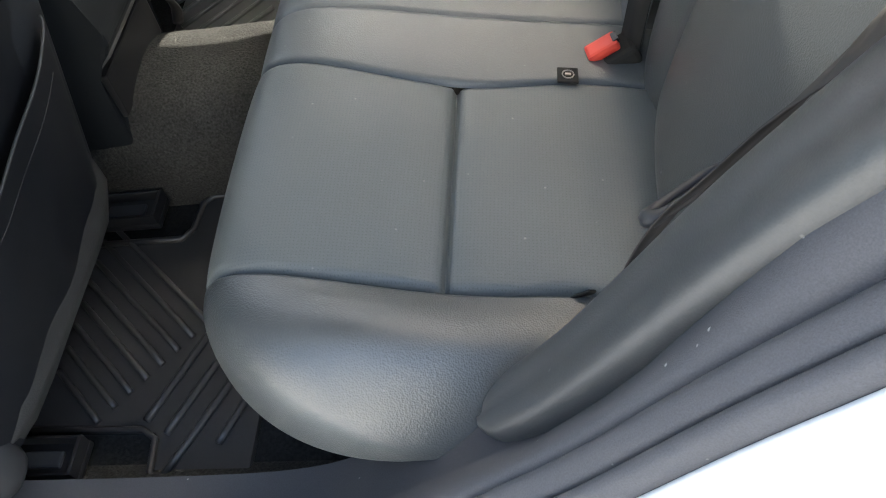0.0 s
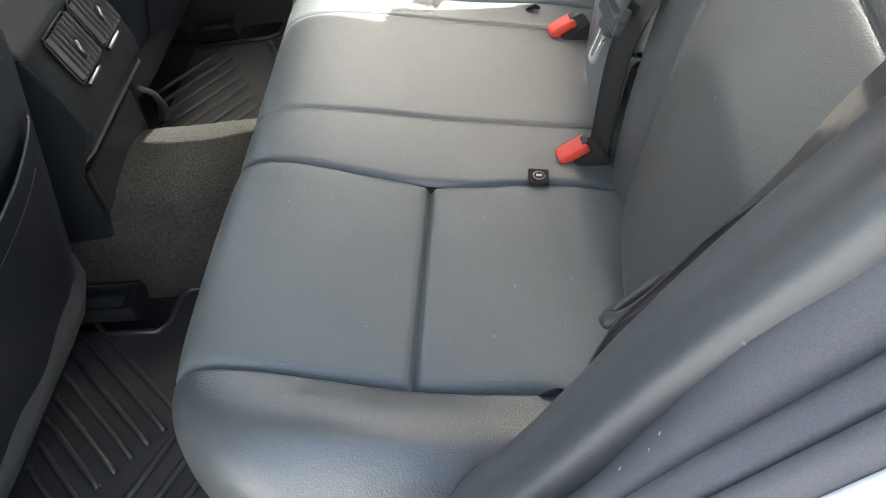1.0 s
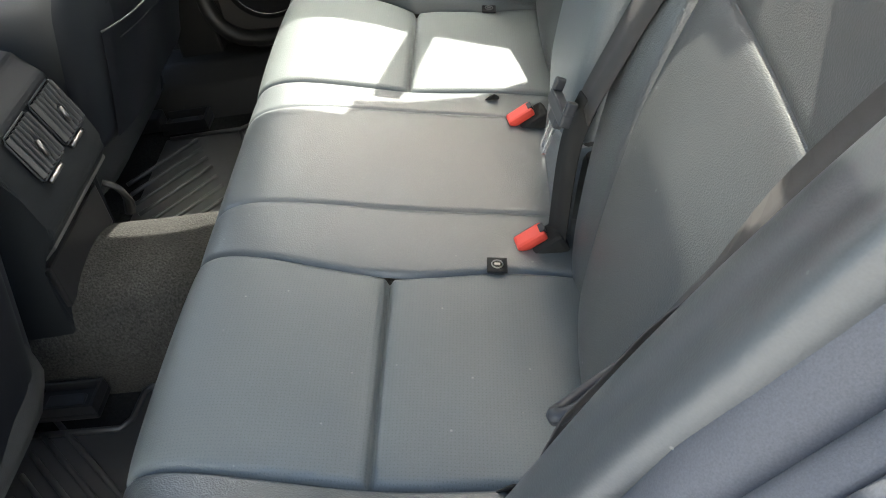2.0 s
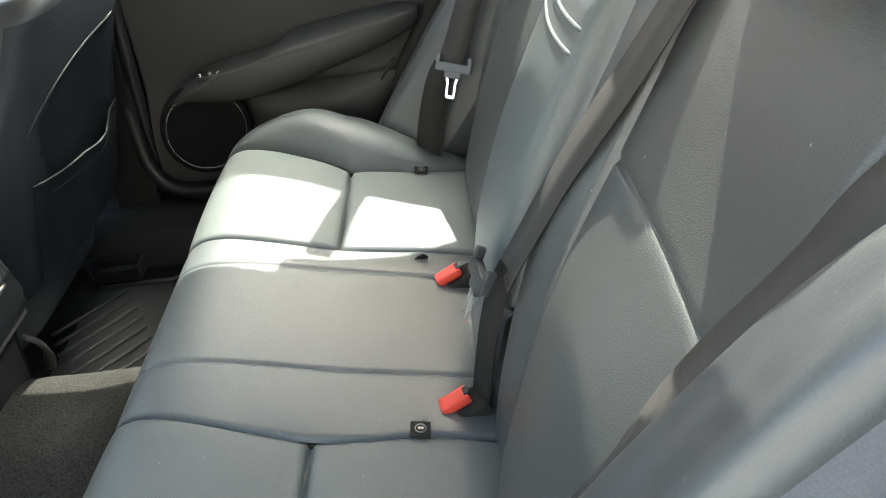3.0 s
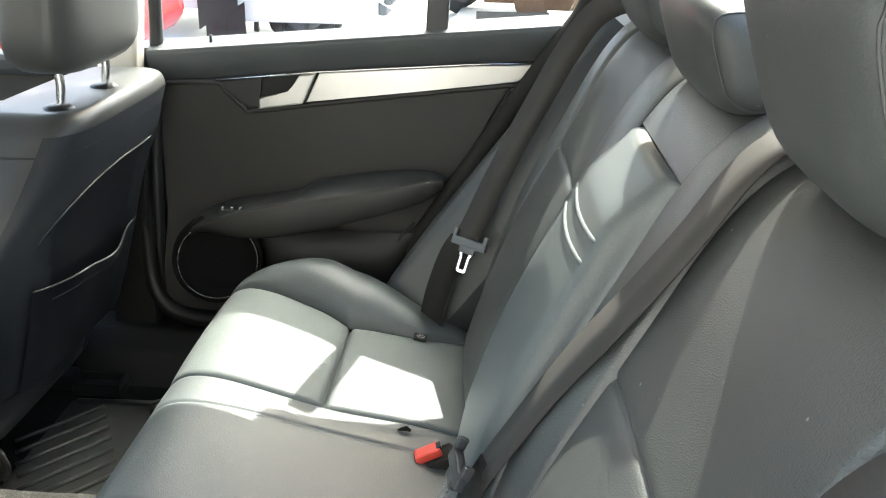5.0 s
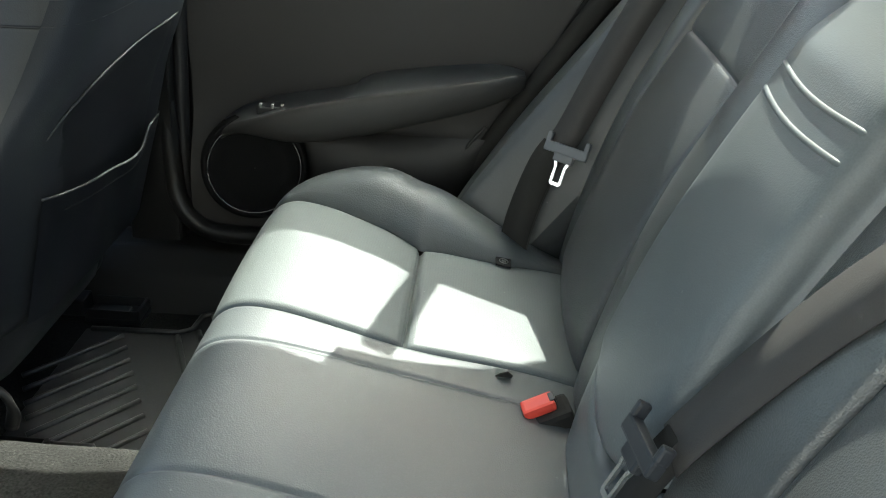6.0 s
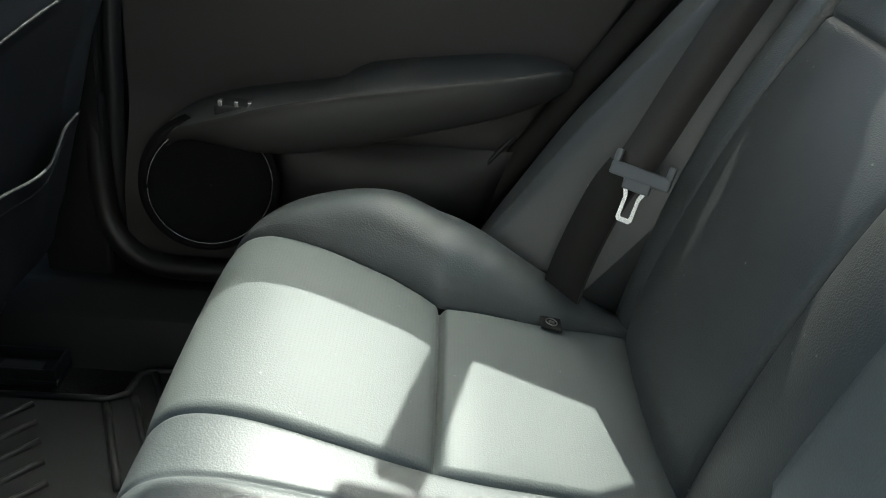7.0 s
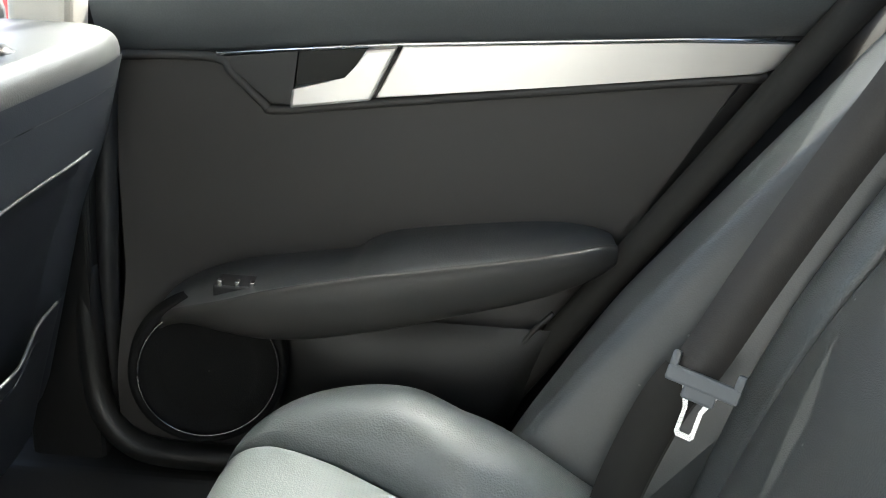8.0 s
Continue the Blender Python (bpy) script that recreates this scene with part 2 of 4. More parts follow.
def cushion_point(u, k, w):
    i = min(int(u * 160), 159)
    f = u * 160 - i
    x, z = CUSH[i] * (1 - f) + CUSH[i + 1] * f
    a, b = seam_y(k, x), seam_y(k + 1, x)
    y = a + (b - a) * w
    dx, dz = CUSH[i + 1] - CUSH[i]
    n = np.array((dz, -dx)) / math.hypot(dx, dz)
    if k in (0, 6) and z < 0.468:
        tuck = 1 - 0.42 * smooth01((0.468 - z) / 0.16)
        y = b + (y - b) * tuck if k == 0 else a + (y - a) * tuck
    width = b - a
    drop = 0.0
    depth = {0: 0.0, 1: 0.009, 2: 0.006, 3: 0.002, 4: 0.002, 5: 0.006, 6: 0.007, 7: 0.0}
    drop += groove(w * width, depth[k])
    drop += groove((1 - w) * width, depth[k + 1])
    if k in (1, 5):
        drop += groove(abs(x + 0.112), 0.009, 0.36) if u < 0.6 else 0
        drop -= 0.004 * math.sin(math.pi * min(max(w, 0), 1)) ** 0.6
    x, z = x - n[0] * drop, z - n[1] * drop
    if k in (0, 6):
        t = w if k == 6 else 1 - w
        s = max(1 - t ** 1.7, 0.0) ** 0.53
        sz = max(1 - t ** 3.8, 0.0) ** (1 / 2.4)
        top = smooth01((z - 0.47) / 0.05)
        crest = -0.150 if k == 0 else -0.152
        z += (0.028 if k == 0 else 0.060) * top * math.sin(math.pi * min(t ** (1.0 if k == 0 else 0.72), 1)) ** (1.35 if k == 0 else 0.75) * math.exp(-((x - crest) / (0.125 if x < crest else 0.20 if k == 0 else 0.28)) ** 2)
        x = -0.145 + (x + 0.145) * s
        z = 0.468 + (z - 0.468) * (sz if z > 0.468 else 0.15 + 0.85 * sz)
    return (x, y, z)


def build_bench():
    bench = thing("rear_bench_cushion", "grey leatherette rear bench cushion with recessed seams, partly sunlit", "seat cushion")
    names = {0: "side_bolster", 1: "outer_pad", 2: "narrow_strip", 3: "middle_pad", 4: "narrow_strip", 5: "outer_pad", 6: "side_bolster"}
    fine = [0, 0.012, 0.025, 0.04, 0.06, 0.09, 0.13, 0.2, 0.3, 0.4, 0.5, 0.6, 0.7, 0.8, 0.87, 0.91, 0.94, 0.96, 0.975, 0.988, 1]
    for k, name in names.items():
        vs = fine
        if k == 0:
            vs = [1 - math.sin(math.pi / 2 * q / 30) if q < 30 else 0.0 for q in range(31)][::-1]
            vs = sorted(set([0.0, 1.0, 0.985, 0.97, 0.95] + vs))
        if k == 6:
            vs = sorted(set([0.0, 0.015, 0.03, 0.05] + [math.sin(math.pi / 2 * q / 30) for q in range(31)]))
        spans = ((0, CREASE, "rear_pad"), (CREASE, 160, "front_pad")) if k in (1, 5) else ((0, 160, name),)
        for a, b, nm in spans:
            us = [q / 160 for q in range(a, b + 1)]
            extra = [CREASE / 160 + q * 0.0012 for q in (-3, -2, -1, 1, 2, 3)] if k in (1, 5) else []
            us = sorted(us + [e for e in extra if a / 160 < e < b / 160])
            v, f = grid(lambda u, w: cushion_point(u, k, w), us, vs)
            mesh_ob(nm, v, f, PERF if k in (1, 5) else BOLSTER if k in (0, 6) else LEATHER, bench, "perforated grey leatherette pad" if k in (1, 5) else "")
    return bench


build_bench()

# ---- rear backrest ----
BACK = spline([(0.085, 0.445), (0.096, 0.52), (0.120, 0.62), (0.152, 0.72), (0.187, 0.80), (0.221, 0.87), (0.255, 0.94), (0.284, 0.985),
               (0.315, 1.012), (0.355, 1.025), (0.40, 1.02)], 121)


def back_profile(u):
    i = min(int(u * 120), 119)
    f = u * 120 - i
    p = BACK[i] * (1 - f) + BACK[i + 1] * f
    d = BACK[i + 1] - BACK[i]
    n = np.array((-d[1], d[0])) / math.hypot(d[0], d[1])
    return p, n


def u_at(z):
    return min(range(121), key=lambda i: abs(BACK[i][1] - z) + (0 if i < 100 else 9)) / 120


U_SEAM = u_at(0.832)
BACK_Y = (0.108, 0.212, 0.464, 0.540)


def side_seams(y):
    """Outer pad seam and end of the backrest on the side of y."""
    return (BACK_Y[2] + 0.022, BACK_Y[3] + 0.020) if y < 0 else (BACK_Y[2], BACK_Y[3])


def back_point(u, y, pads=True):
    p, n = back_profile(u)
    a = abs(y)
    out = 0.0
    outer, end = side_seams(y)
    out -= groove(abs(a - BACK_Y[1]), 0.007) + groove(abs(a - outer), 0.011)
    if BACK_Y[1] < a < outer:
        w = (a - BACK_Y[1]) / (outer - BACK_Y[1])
        out -= groove(abs(u - U_SEAM) * 0.72, 0.0035, 0.04)
        if u < U_SEAM:
            q = min(u / U_SEAM, 1)
            out += (0.029 * (1 - q ** 1.8) * min(1, q * 4) - 0.008 * q) * math.sin(math.pi * w) ** 0.55
        else:
            out -= 0.008 * math.sin(math.pi * w) ** 0.6
    elif a > outer:
        w = (a - outer) / (end - outer)
        out += (0.004 if y < 0 else 0.012) * math.sin(math.pi * w * 0.5) - (0.105 * w ** 1.6 if y < 0 else 0.045 * w ** 4)
    elif a > BACK_Y[0]:
        w = (a - BACK_Y[0]) / (BACK_Y[1] - BACK_Y[0])
        out += 0.010 * math.sin(math.pi * w) ** 0.7
    return (p[0] + n[0] * out, y, p[1] + n[1] * out)


def split(a, b, n=14):
    base = [0, 0.015, 0.03, 0.05, 0.08, 0.13] + [0.2 + 0.6 * q / n for q in range(n + 1)] + [0.87, 0.92, 0.95, 0.97, 0.985, 1]
    return [a + (b - a) * q for q in base]


def build_backrest():
    back = thing("rear_seat_back", "grey leatherette rear backrest with stitched pads and centre armrest", "backrest")
    us = sorted([q / 120 for q in range(121)] + [U_SEAM + q * 0.0015 for q in (-3, -2, -1, 1, 2, 3)])
    for s in (-1, 1):
        for k, nm in ((0, "inner_strip"), (1, "pad"), (2, "outer_bolster")):
            cuts = (BACK_Y[0], BACK_Y[1]) + side_seams(s)
            ys = split(cuts[k] * s, cuts[k + 1] * s)
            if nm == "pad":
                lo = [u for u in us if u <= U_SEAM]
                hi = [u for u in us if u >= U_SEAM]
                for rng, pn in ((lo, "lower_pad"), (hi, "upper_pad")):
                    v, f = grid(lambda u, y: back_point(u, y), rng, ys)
                    mesh_ob(pn, v, f, PERF_UP_SHADE, back)
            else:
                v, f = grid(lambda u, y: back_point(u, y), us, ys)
                mesh_ob(nm, v, f, BACK_SHADE, back)
    # centre field round the fold-down armrest
    ub = u_at(0.955)
    heights = [b[1] for b in BACK[:100]]

    def u_foot(y):
        """Where the armrest ends above the centre pad, lower in the middle."""
        return float(np.interp(0.560 + 0.042 * (abs(y) / 0.1) ** 2, heights, range(100))) / 120

    def low_pad(a, y):
        top = u_foot(y) - 0.004
        p, n = back_profile(top * a)
        o = 0.026 * math.sqrt(max(1 - (1 - min((1 - a) / 0.10, 1)) ** 2, 0.0)) - groove(abs(abs(y) - 0.105), 0.012, 0.5)
        return (p[0] + n[0] * o, y, p[1] + n[1] * o)
    v, f = grid(low_pad, [0.1 * q for q in range(9)] + [0.85, 0.9, 0.925, 0.95, 0.965, 0.98, 0.99, 0.996, 1.0], split(-0.105, 0.105))
    mesh_ob("centre_pad", v, f, LEATHER, back)
    v, f = grid(lambda u, y: back_point(u, y), [q / 120 for q in range(int(ub * 120), 121)], [-0.105 + 0.21 * q / 12 for q in range(13)])
    mesh_ob("centre_top", v, f, BACK_SHADE, back)
    v, f = grid(lambda u, y: tuple(np.array(back_point(u, y)) + np.array((0.05, 0, -0.02))), [q / 120 for q in range(121)], [-0.12, 0, 0.12])
    mesh_ob("armrest_recess", v, f, BLACK, back)

    def arm(u, y, w):
        p, n = back_profile(u)
        e = min((u - u_foot(y)), (ub - u)) * 0.72
        edge = min(e, (w - abs(y)))
        r = 0.016
        o = 0.029 - 0.018 * smooth01((p[1] - 0.89) / 0.06) - (r - math.sqrt(max(r * r - (r - min(edge, r)) ** 2, 0))) * 1.6
        o += 0.006 * (1 - (y / w) ** 2)
        return (p[0] + n[0] * o, y, p[1] + n[1] * o)
    n = 90
    rows = []
    for q in range(n + 1):
        w = 0.103 - 0.004 * q / n
        row = [arm(u_foot(w * y) + (ub - 0.002 - u_foot(w * y)) * q / n, w * y, w) for y in (-1, -0.98, -0.95, -0.9, -0.8, -0.6, -0.3, 0, 0.3, 0.6, 0.8, 0.9, 0.95, 0.98, 1)]
        wall = [(x + 0.024, y, z - 0.008) for x, y, z in (row[0], row[-1])]
        rows.append([wall[0]] + row + [wall[1]])
    m = len(rows[0])
    mesh_ob("fold_down_armrest", [p for r in rows for p in r],
            [(i * m + j, i * m + j + 1, (i + 1) * m + j + 1, (i + 1) * m + j) for i in range(n) for j in range(m - 1)], LEATHER, back, "grey leatherette fold-down armrest")
    for z in (0.856, 0.878):
        u = float(np.interp(z, heights, range(100))) / 120
        pts = []
        for q in range(33):
            y = -0.0935 + 0.187 * q / 32
            pts.append(arm(u - 0.008 * math.cos(y / 0.0935 * math.pi / 2), y, 0.0945))
        v, f = tube(pts, 0.0026, 8)
        mesh_ob("piping", v, f, LEATHER, back, "raised grey piping")
    return back


build_backrest()


def round_box(name, c, half, r, material, parent, power=5.0, n=28, tilt=0.0, label=""):
    """A softly rounded cushion block."""
    vs, fs = [], []
    for i in range(n + 1):
        a = -math.pi / 2 + math.pi * i / n
        for j in range(2 * n):
            b = math.pi * j / n
            d = Vector((math.cos(a) * math.cos(b), math.cos(a) * math.sin(b), math.sin(a)))
            k = (abs(d.x) ** power + abs(d.y) ** power + abs(d.z) ** power) ** (-1 / power)
            p = Vector((d.x * k * half[0], d.y * k * half[1], d.z * k * half[2]))
            p.x += tilt * p.z
            vs.append(Vector(c) + p)
    for i in range(n):
        for j in range(2 * n):
            a, b = i * 2 * n + j, i * 2 * n + (j + 1) % (2 * n)
            fs.append((a, b, b + 2 * n, a + 2 * n))
    return mesh_ob(name, vs, fs, material, parent, label)


def headrest(y, half, z0, z1, x0, x1):
    h = thing("rear_headrest", "grey leatherette rear headrest with seamed sides above the backrest", "headrest", "rear headrests")
    c = ((x0 + x1) / 2, y, (z0 + z1) / 2)
    round_box("headrest_cushion", c, ((x1 - x0) / 2, half, (z1 - z0) / 2), 0, HEAD_SHADE, h, 4.0, 28, -0.35)
    for s in (-1, 1):
        v, f = tube([(c[0] + 0.01, y + s * half * 0.5, z0 - 0.012), (c[0] + 0.012, y + s * half * 0.5, z0 + 0.03)], 0.006, 12)
        mesh_ob("post", v, f, CHROME, h, "chrome headrest post")
        pts = []
        for q in range(41):
            w = 2 * math.pi * q / 40
            cx, cz = math.cos(w), math.sin(w)
            k = (abs(cx) ** 4 + abs(cz) ** 4) ** -0.25
            px, pz = cx * k * (x1 - x0) / 2 * 0.757, cz * k * (z1 - z0) / 2 * 0.757
            pts.append((c[0] + px - 0.35 * pz, y + s * half * 0.905, c[2] + pz))
        v, f = tube(pts, 0.0012, 6)
        mesh_ob("seam", v, f, DARKLEATHER, h)
    return h


headrest(-0.324, 0.110, 1.012, 1.165, 0.258, 0.376)
headrest(0.0, 0.118, 1.005, 1.108, 0.266, 0.36)
headrest(0.352, 0.134, 1.008, 1.150, 0.258, 0.362)


# ---- side trim cushions beside the backrest ----
SIDE_LINE = spline([(-0.086, 0.517), (-0.061, 0.546), (-0.018, 0.602), (0.029, 0.678), (0.080, 0.764), (0.132, 0.843), (0.176, 0.909), (0.210, 0.956), (0.250, 0.995), (0.299, 1.022), (0.34, 1.03)], 61)


def near_side_point(i, a):
    """A padded roll along the door opening: i along it, a across it from the belt to the sill."""
    p = SIDE_LINE[i]
    d = SIDE_LINE[min(i + 1, 60)] - SIDE_LINE[max(i - 1, 0)]
    n = np.array((-d[1], d[0])) / math.hypot(*d)
    tip = min(1.0, math.sqrt(max(1 - (1 - min(i / 9, 1)) ** 2, 0.0)))
    c, sn = math.cos(a), math.sin(a)
    half = float(np.interp(i, (0, 12, 30, 60), (0.031, 0.034, 0.039, 0.026))) * (0.12 + 0.88 * tip)
    y = float(np.interp(i, (0, 20, 60), (0.552, 0.564, 0.606))) - half * math.copysign(abs(c) ** 0.75, c)
    rim = 0.024 if c > 0 else 0.030
    drop = rim * (1 - abs(sn) ** 0.62) * (0.4 + 0.6 * tip) + 0.008 * (1 - tip) - 0.012 * max(-c, 0) ** 0.8 * abs(sn)
    return (p[0] - n[0] * drop, -y, p[1] - n[1] * drop)


def far_side_point(t, w):
    """The padded side on the far door: t from foot to top, w from the belt to the door opening."""
    tip = smooth01(t / 0.14) ** 0.5
    wc = 0.56 + (w - 0.56) * (0.10 + 0.90 * tip)
    y = 0.498 + (0.088 + 0.066 * smooth01(t / 0.40)) * wc + 0.010 * t
    off = -0.115 * max(1 - wc / 0.36, 0) ** 1.3 - 0.018 * max((wc - 0.60) / 0.40, 0) ** 2.2 - 0.010 * (1 - tip)
    return (-0.100 + 0.336 * t - 0.80 * off, y, 0.502 + 0.455 * t + 0.60 * off)


def side_cushion(s):
    sb = thing("side_cushion", "dark grey leatherette side cushion between backrest and door opening", "seat bolster", "side cushions")
    if s < 0:
        v, f = grid(near_side_point, list(range(61)), [math.pi * (0.001 + 0.998 * q / 32) for q in range(33)])
        edge = [near_side_point(i, math.pi * q) for q in (0.001, 0.999) for i in range(0, 61, 6)]
    else:
        ws = [0, 0.02, 0.05, 0.1, 0.16, 0.22, 0.29, 0.36, 0.44, 0.52, 0.6, 0.68, 0.75, 0.8, 0.84, 0.88, 0.91, 0.94, 0.97, 1]
        v, f = grid(far_side_point, [(q / 60) ** 1.3 * 1.12 for q in range(61)], ws)
        edge = [far_side_point(t, q) for q in (0.0, 1.0) for t in (0, 0.1, 0.2, 0.3, 0.4, 0.5, 0.6, 0.7, 0.8, 0.95, 1.12)]
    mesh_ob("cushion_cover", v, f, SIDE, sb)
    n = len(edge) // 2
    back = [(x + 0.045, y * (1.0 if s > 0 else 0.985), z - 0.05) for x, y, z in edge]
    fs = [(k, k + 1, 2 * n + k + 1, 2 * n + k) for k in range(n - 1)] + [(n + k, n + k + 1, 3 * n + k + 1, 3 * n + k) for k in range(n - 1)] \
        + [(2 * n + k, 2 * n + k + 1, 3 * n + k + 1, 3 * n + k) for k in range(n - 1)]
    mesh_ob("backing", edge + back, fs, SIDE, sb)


for s in (-1, 1):
    side_cushion(s)


DULLMETAL = mat("dull_metal", (0.30, 0.29, 0.28), 0.35, metal=0.9)


# ---- belts ----
def side_belt(s):
    b = thing("seat_belt", "brown-grey seat belt with a plastic tongue, hanging beside the backrest", "seat belt", "seat belts")
    pts = spline([(0.012, 0.480, 0.470), (0.022, 0.476, 0.547), (0.047, 0.480, 0.628), (0.075, 0.489, 0.672), (0.106, 0.493, 0.745), (0.142, 0.496, 0.825),
                  (0.174, 0.498, 0.890), (0.208, 0.499, 0.958), (0.250, 0.499, 1.02), (0.310, 0.492, 1.05)], 50)
    if s < 0:
        pts = spline([(0.030, -0.492, 0.440), (0.038, -0.484, 0.58), (0.062, -0.474, 0.640), (0.098, -0.481, 0.702), (0.152, -0.498, 0.803), (0.202, -0.508, 0.873),
                      (0.234, -0.513, 0.916), (0.260, -0.517, 0.957), (0.306, -0.515, 0.993), (0.350, -0.505, 1.018)], 50)
    turn = [smooth01((p[2] - 0.74) / 0.14) if s < 0 else 0.0 for p in pts]
    v, f = strap(pts, [(Vector((0.30, 0.62, -0.72)) if s < 0 else Vector((0.85, -0.38, -0.35))).lerp(Vector((0.05, 1.0, -0.05)), k) for k in turn], 0.043 if s < 0 else 0.040)
    mesh_ob("webbing", v, f, BELT, b)
    # same webbing below the tongue, overlaid in black for the shade there
    if s > 0:
        low = [p + np.array((-0.0025, -0.001, 0.002)) for p in pts if p[2] < 0.655]
        v, f = strap(low, Vector((0.85, -0.38, -0.35)), 0.0405)
        mesh_ob("lower_strap", v, f, TAG, b, "belt webbing below the tongue, blackened for shade")
    return b


for s in (-1, 1):
    side_belt(s)
mb = thing("middle_seat_belt", "brown-grey middle seat belt across the backrest to its buckle", "seat belt", "seat belts")
pts = spline([(0.365, -0.200, 1.034), (0.316, -0.203, 1.026), (0.282, -0.207, 0.999), (0.248, -0.211, 0.946), (0.212, -0.195, 0.880), (0.172, -0.162, 0.800),
              (0.134, -0.139, 0.720), (0.103, -0.127, 0.655), (0.086, -0.122, 0.600), (0.066, -0.118, 0.490)], 60)
v, f = strap([p for p in pts if p[2] > 0.662], (0.15, -0.95, 0.1), 0.047)
mesh_ob("webbing", v, f, BELT, mb)
# lower run of this belt is coloured black to stand in for shade
v, f = strap([p for p in pts if p[2] < 0.675], (0.55, -0.75, 0.3), 0.030)
mesh_ob("lower_strap", v, f, TAG, mb, "belt webbing below the tongue, blackened for shade")


# ---- buckles ----
def buckle(x, y, z):
    b = thing("belt_buckle", "black belt buckle with red button tucked into the cushion", "belt buckle", "belt buckles", at=(x, y, z))
    body = part("body", box_bm((-0.025, -0.018, -0.03), (0.034, 0.016, -0.005), 0.006), TAG, b)
    part("slot", box_bm((0.015, -0.0065, 0.003), (0.0215, 0.0065, 0.0086), 0.001), BLACK, b)
    part("release_button", box_bm((-0.016, -0.011, -0.004), (0.020, 0.011, 0.008), 0.004), RED, b, "red release button")
    b.rotation_euler = (0, radians(-22), radians(12))
    return b


buckle(0.037, -0.123, 0.497)
buckle(0.036, 0.120, 0.499)


# ---- anchor badges on the cushion ----
def badge(y, s):
    b = thing("anchor_tag", "small black fabric tag with silver symbol sewn into seam", "tag", "anchor tags", at=(0.0, y, 0.503))
    part("cloth", box_bm((-0.011, -0.011, 0), (0.011, 0.011, 0.003), 0.001), TAG, b)
    v, f = tube([(0.006 * math.cos(q * math.pi / 8), 0.006 * math.sin(q * math.pi / 8), 0.0035) for q in range(17)], 0.0007, 6)
    mesh_ob("ring", v, f, DULLMETAL, b, "silver printed ring")
    part("mark", box_bm((-0.003, -0.0015, 0.003), (0.003, 0.0015, 0.0042)), DULLMETAL, b)
    b.rotation_euler = (0, radians(11), 0)
    return b


for y, s in ((-0.166, 1), (0.428, 1)):
    badge(y, s)


def flap(x, y, z, turn):
    """A black cloth tag that stands half out of its seam."""
    b = thing("anchor_flap", "small black cloth tag folded out of the seam", "tag", "anchor tags", at=(x, y, z))
    part("cloth", prism_bm([(-0.012, -0.002), (0.012, -0.002), (0.013, 0.004), (0.004, 0.013), (-0.006, 0.006)], "y", -0.0012, 0.0012, 0.0008, 1), TAG, b)
    b.rotation_euler = (radians(22), radians(8), radians(turn))
    return b


flap(0.002, -0.436, 0.498, 18)
flap(0.000, 0.168, 0.502, 6).scale = (0.8, 0.8, 0.8)


# ---- far rear door ----
SPEAKER = mat("speaker_mesh", (0.006, 0.006, 0.006), 0.85, grain=0.5, scale=900, bump=0.4, spec=0.15)
RING = mat("dark_chrome", (0.16, 0.16, 0.16), 0.22, metal=0.9)
def door_rear_x(z):
    return -0.090 + (z - 0.483) * 0.655


def door_y(x, z):
    """The inner face of the door trim."""
    y = 0.712
    belt = 0.850 + 0.09 * (x + 0.42)
    if z > belt - 0.004:
        t = min((z - belt) / 0.07, 1.0)
        y = 0.712 - 0.030 * math.sin(math.pi / 2 * max(t, 0) ** 0.7)
    low = smooth01((0.62 - z) / 0.14)
    y -= 0.045 * low
    return y


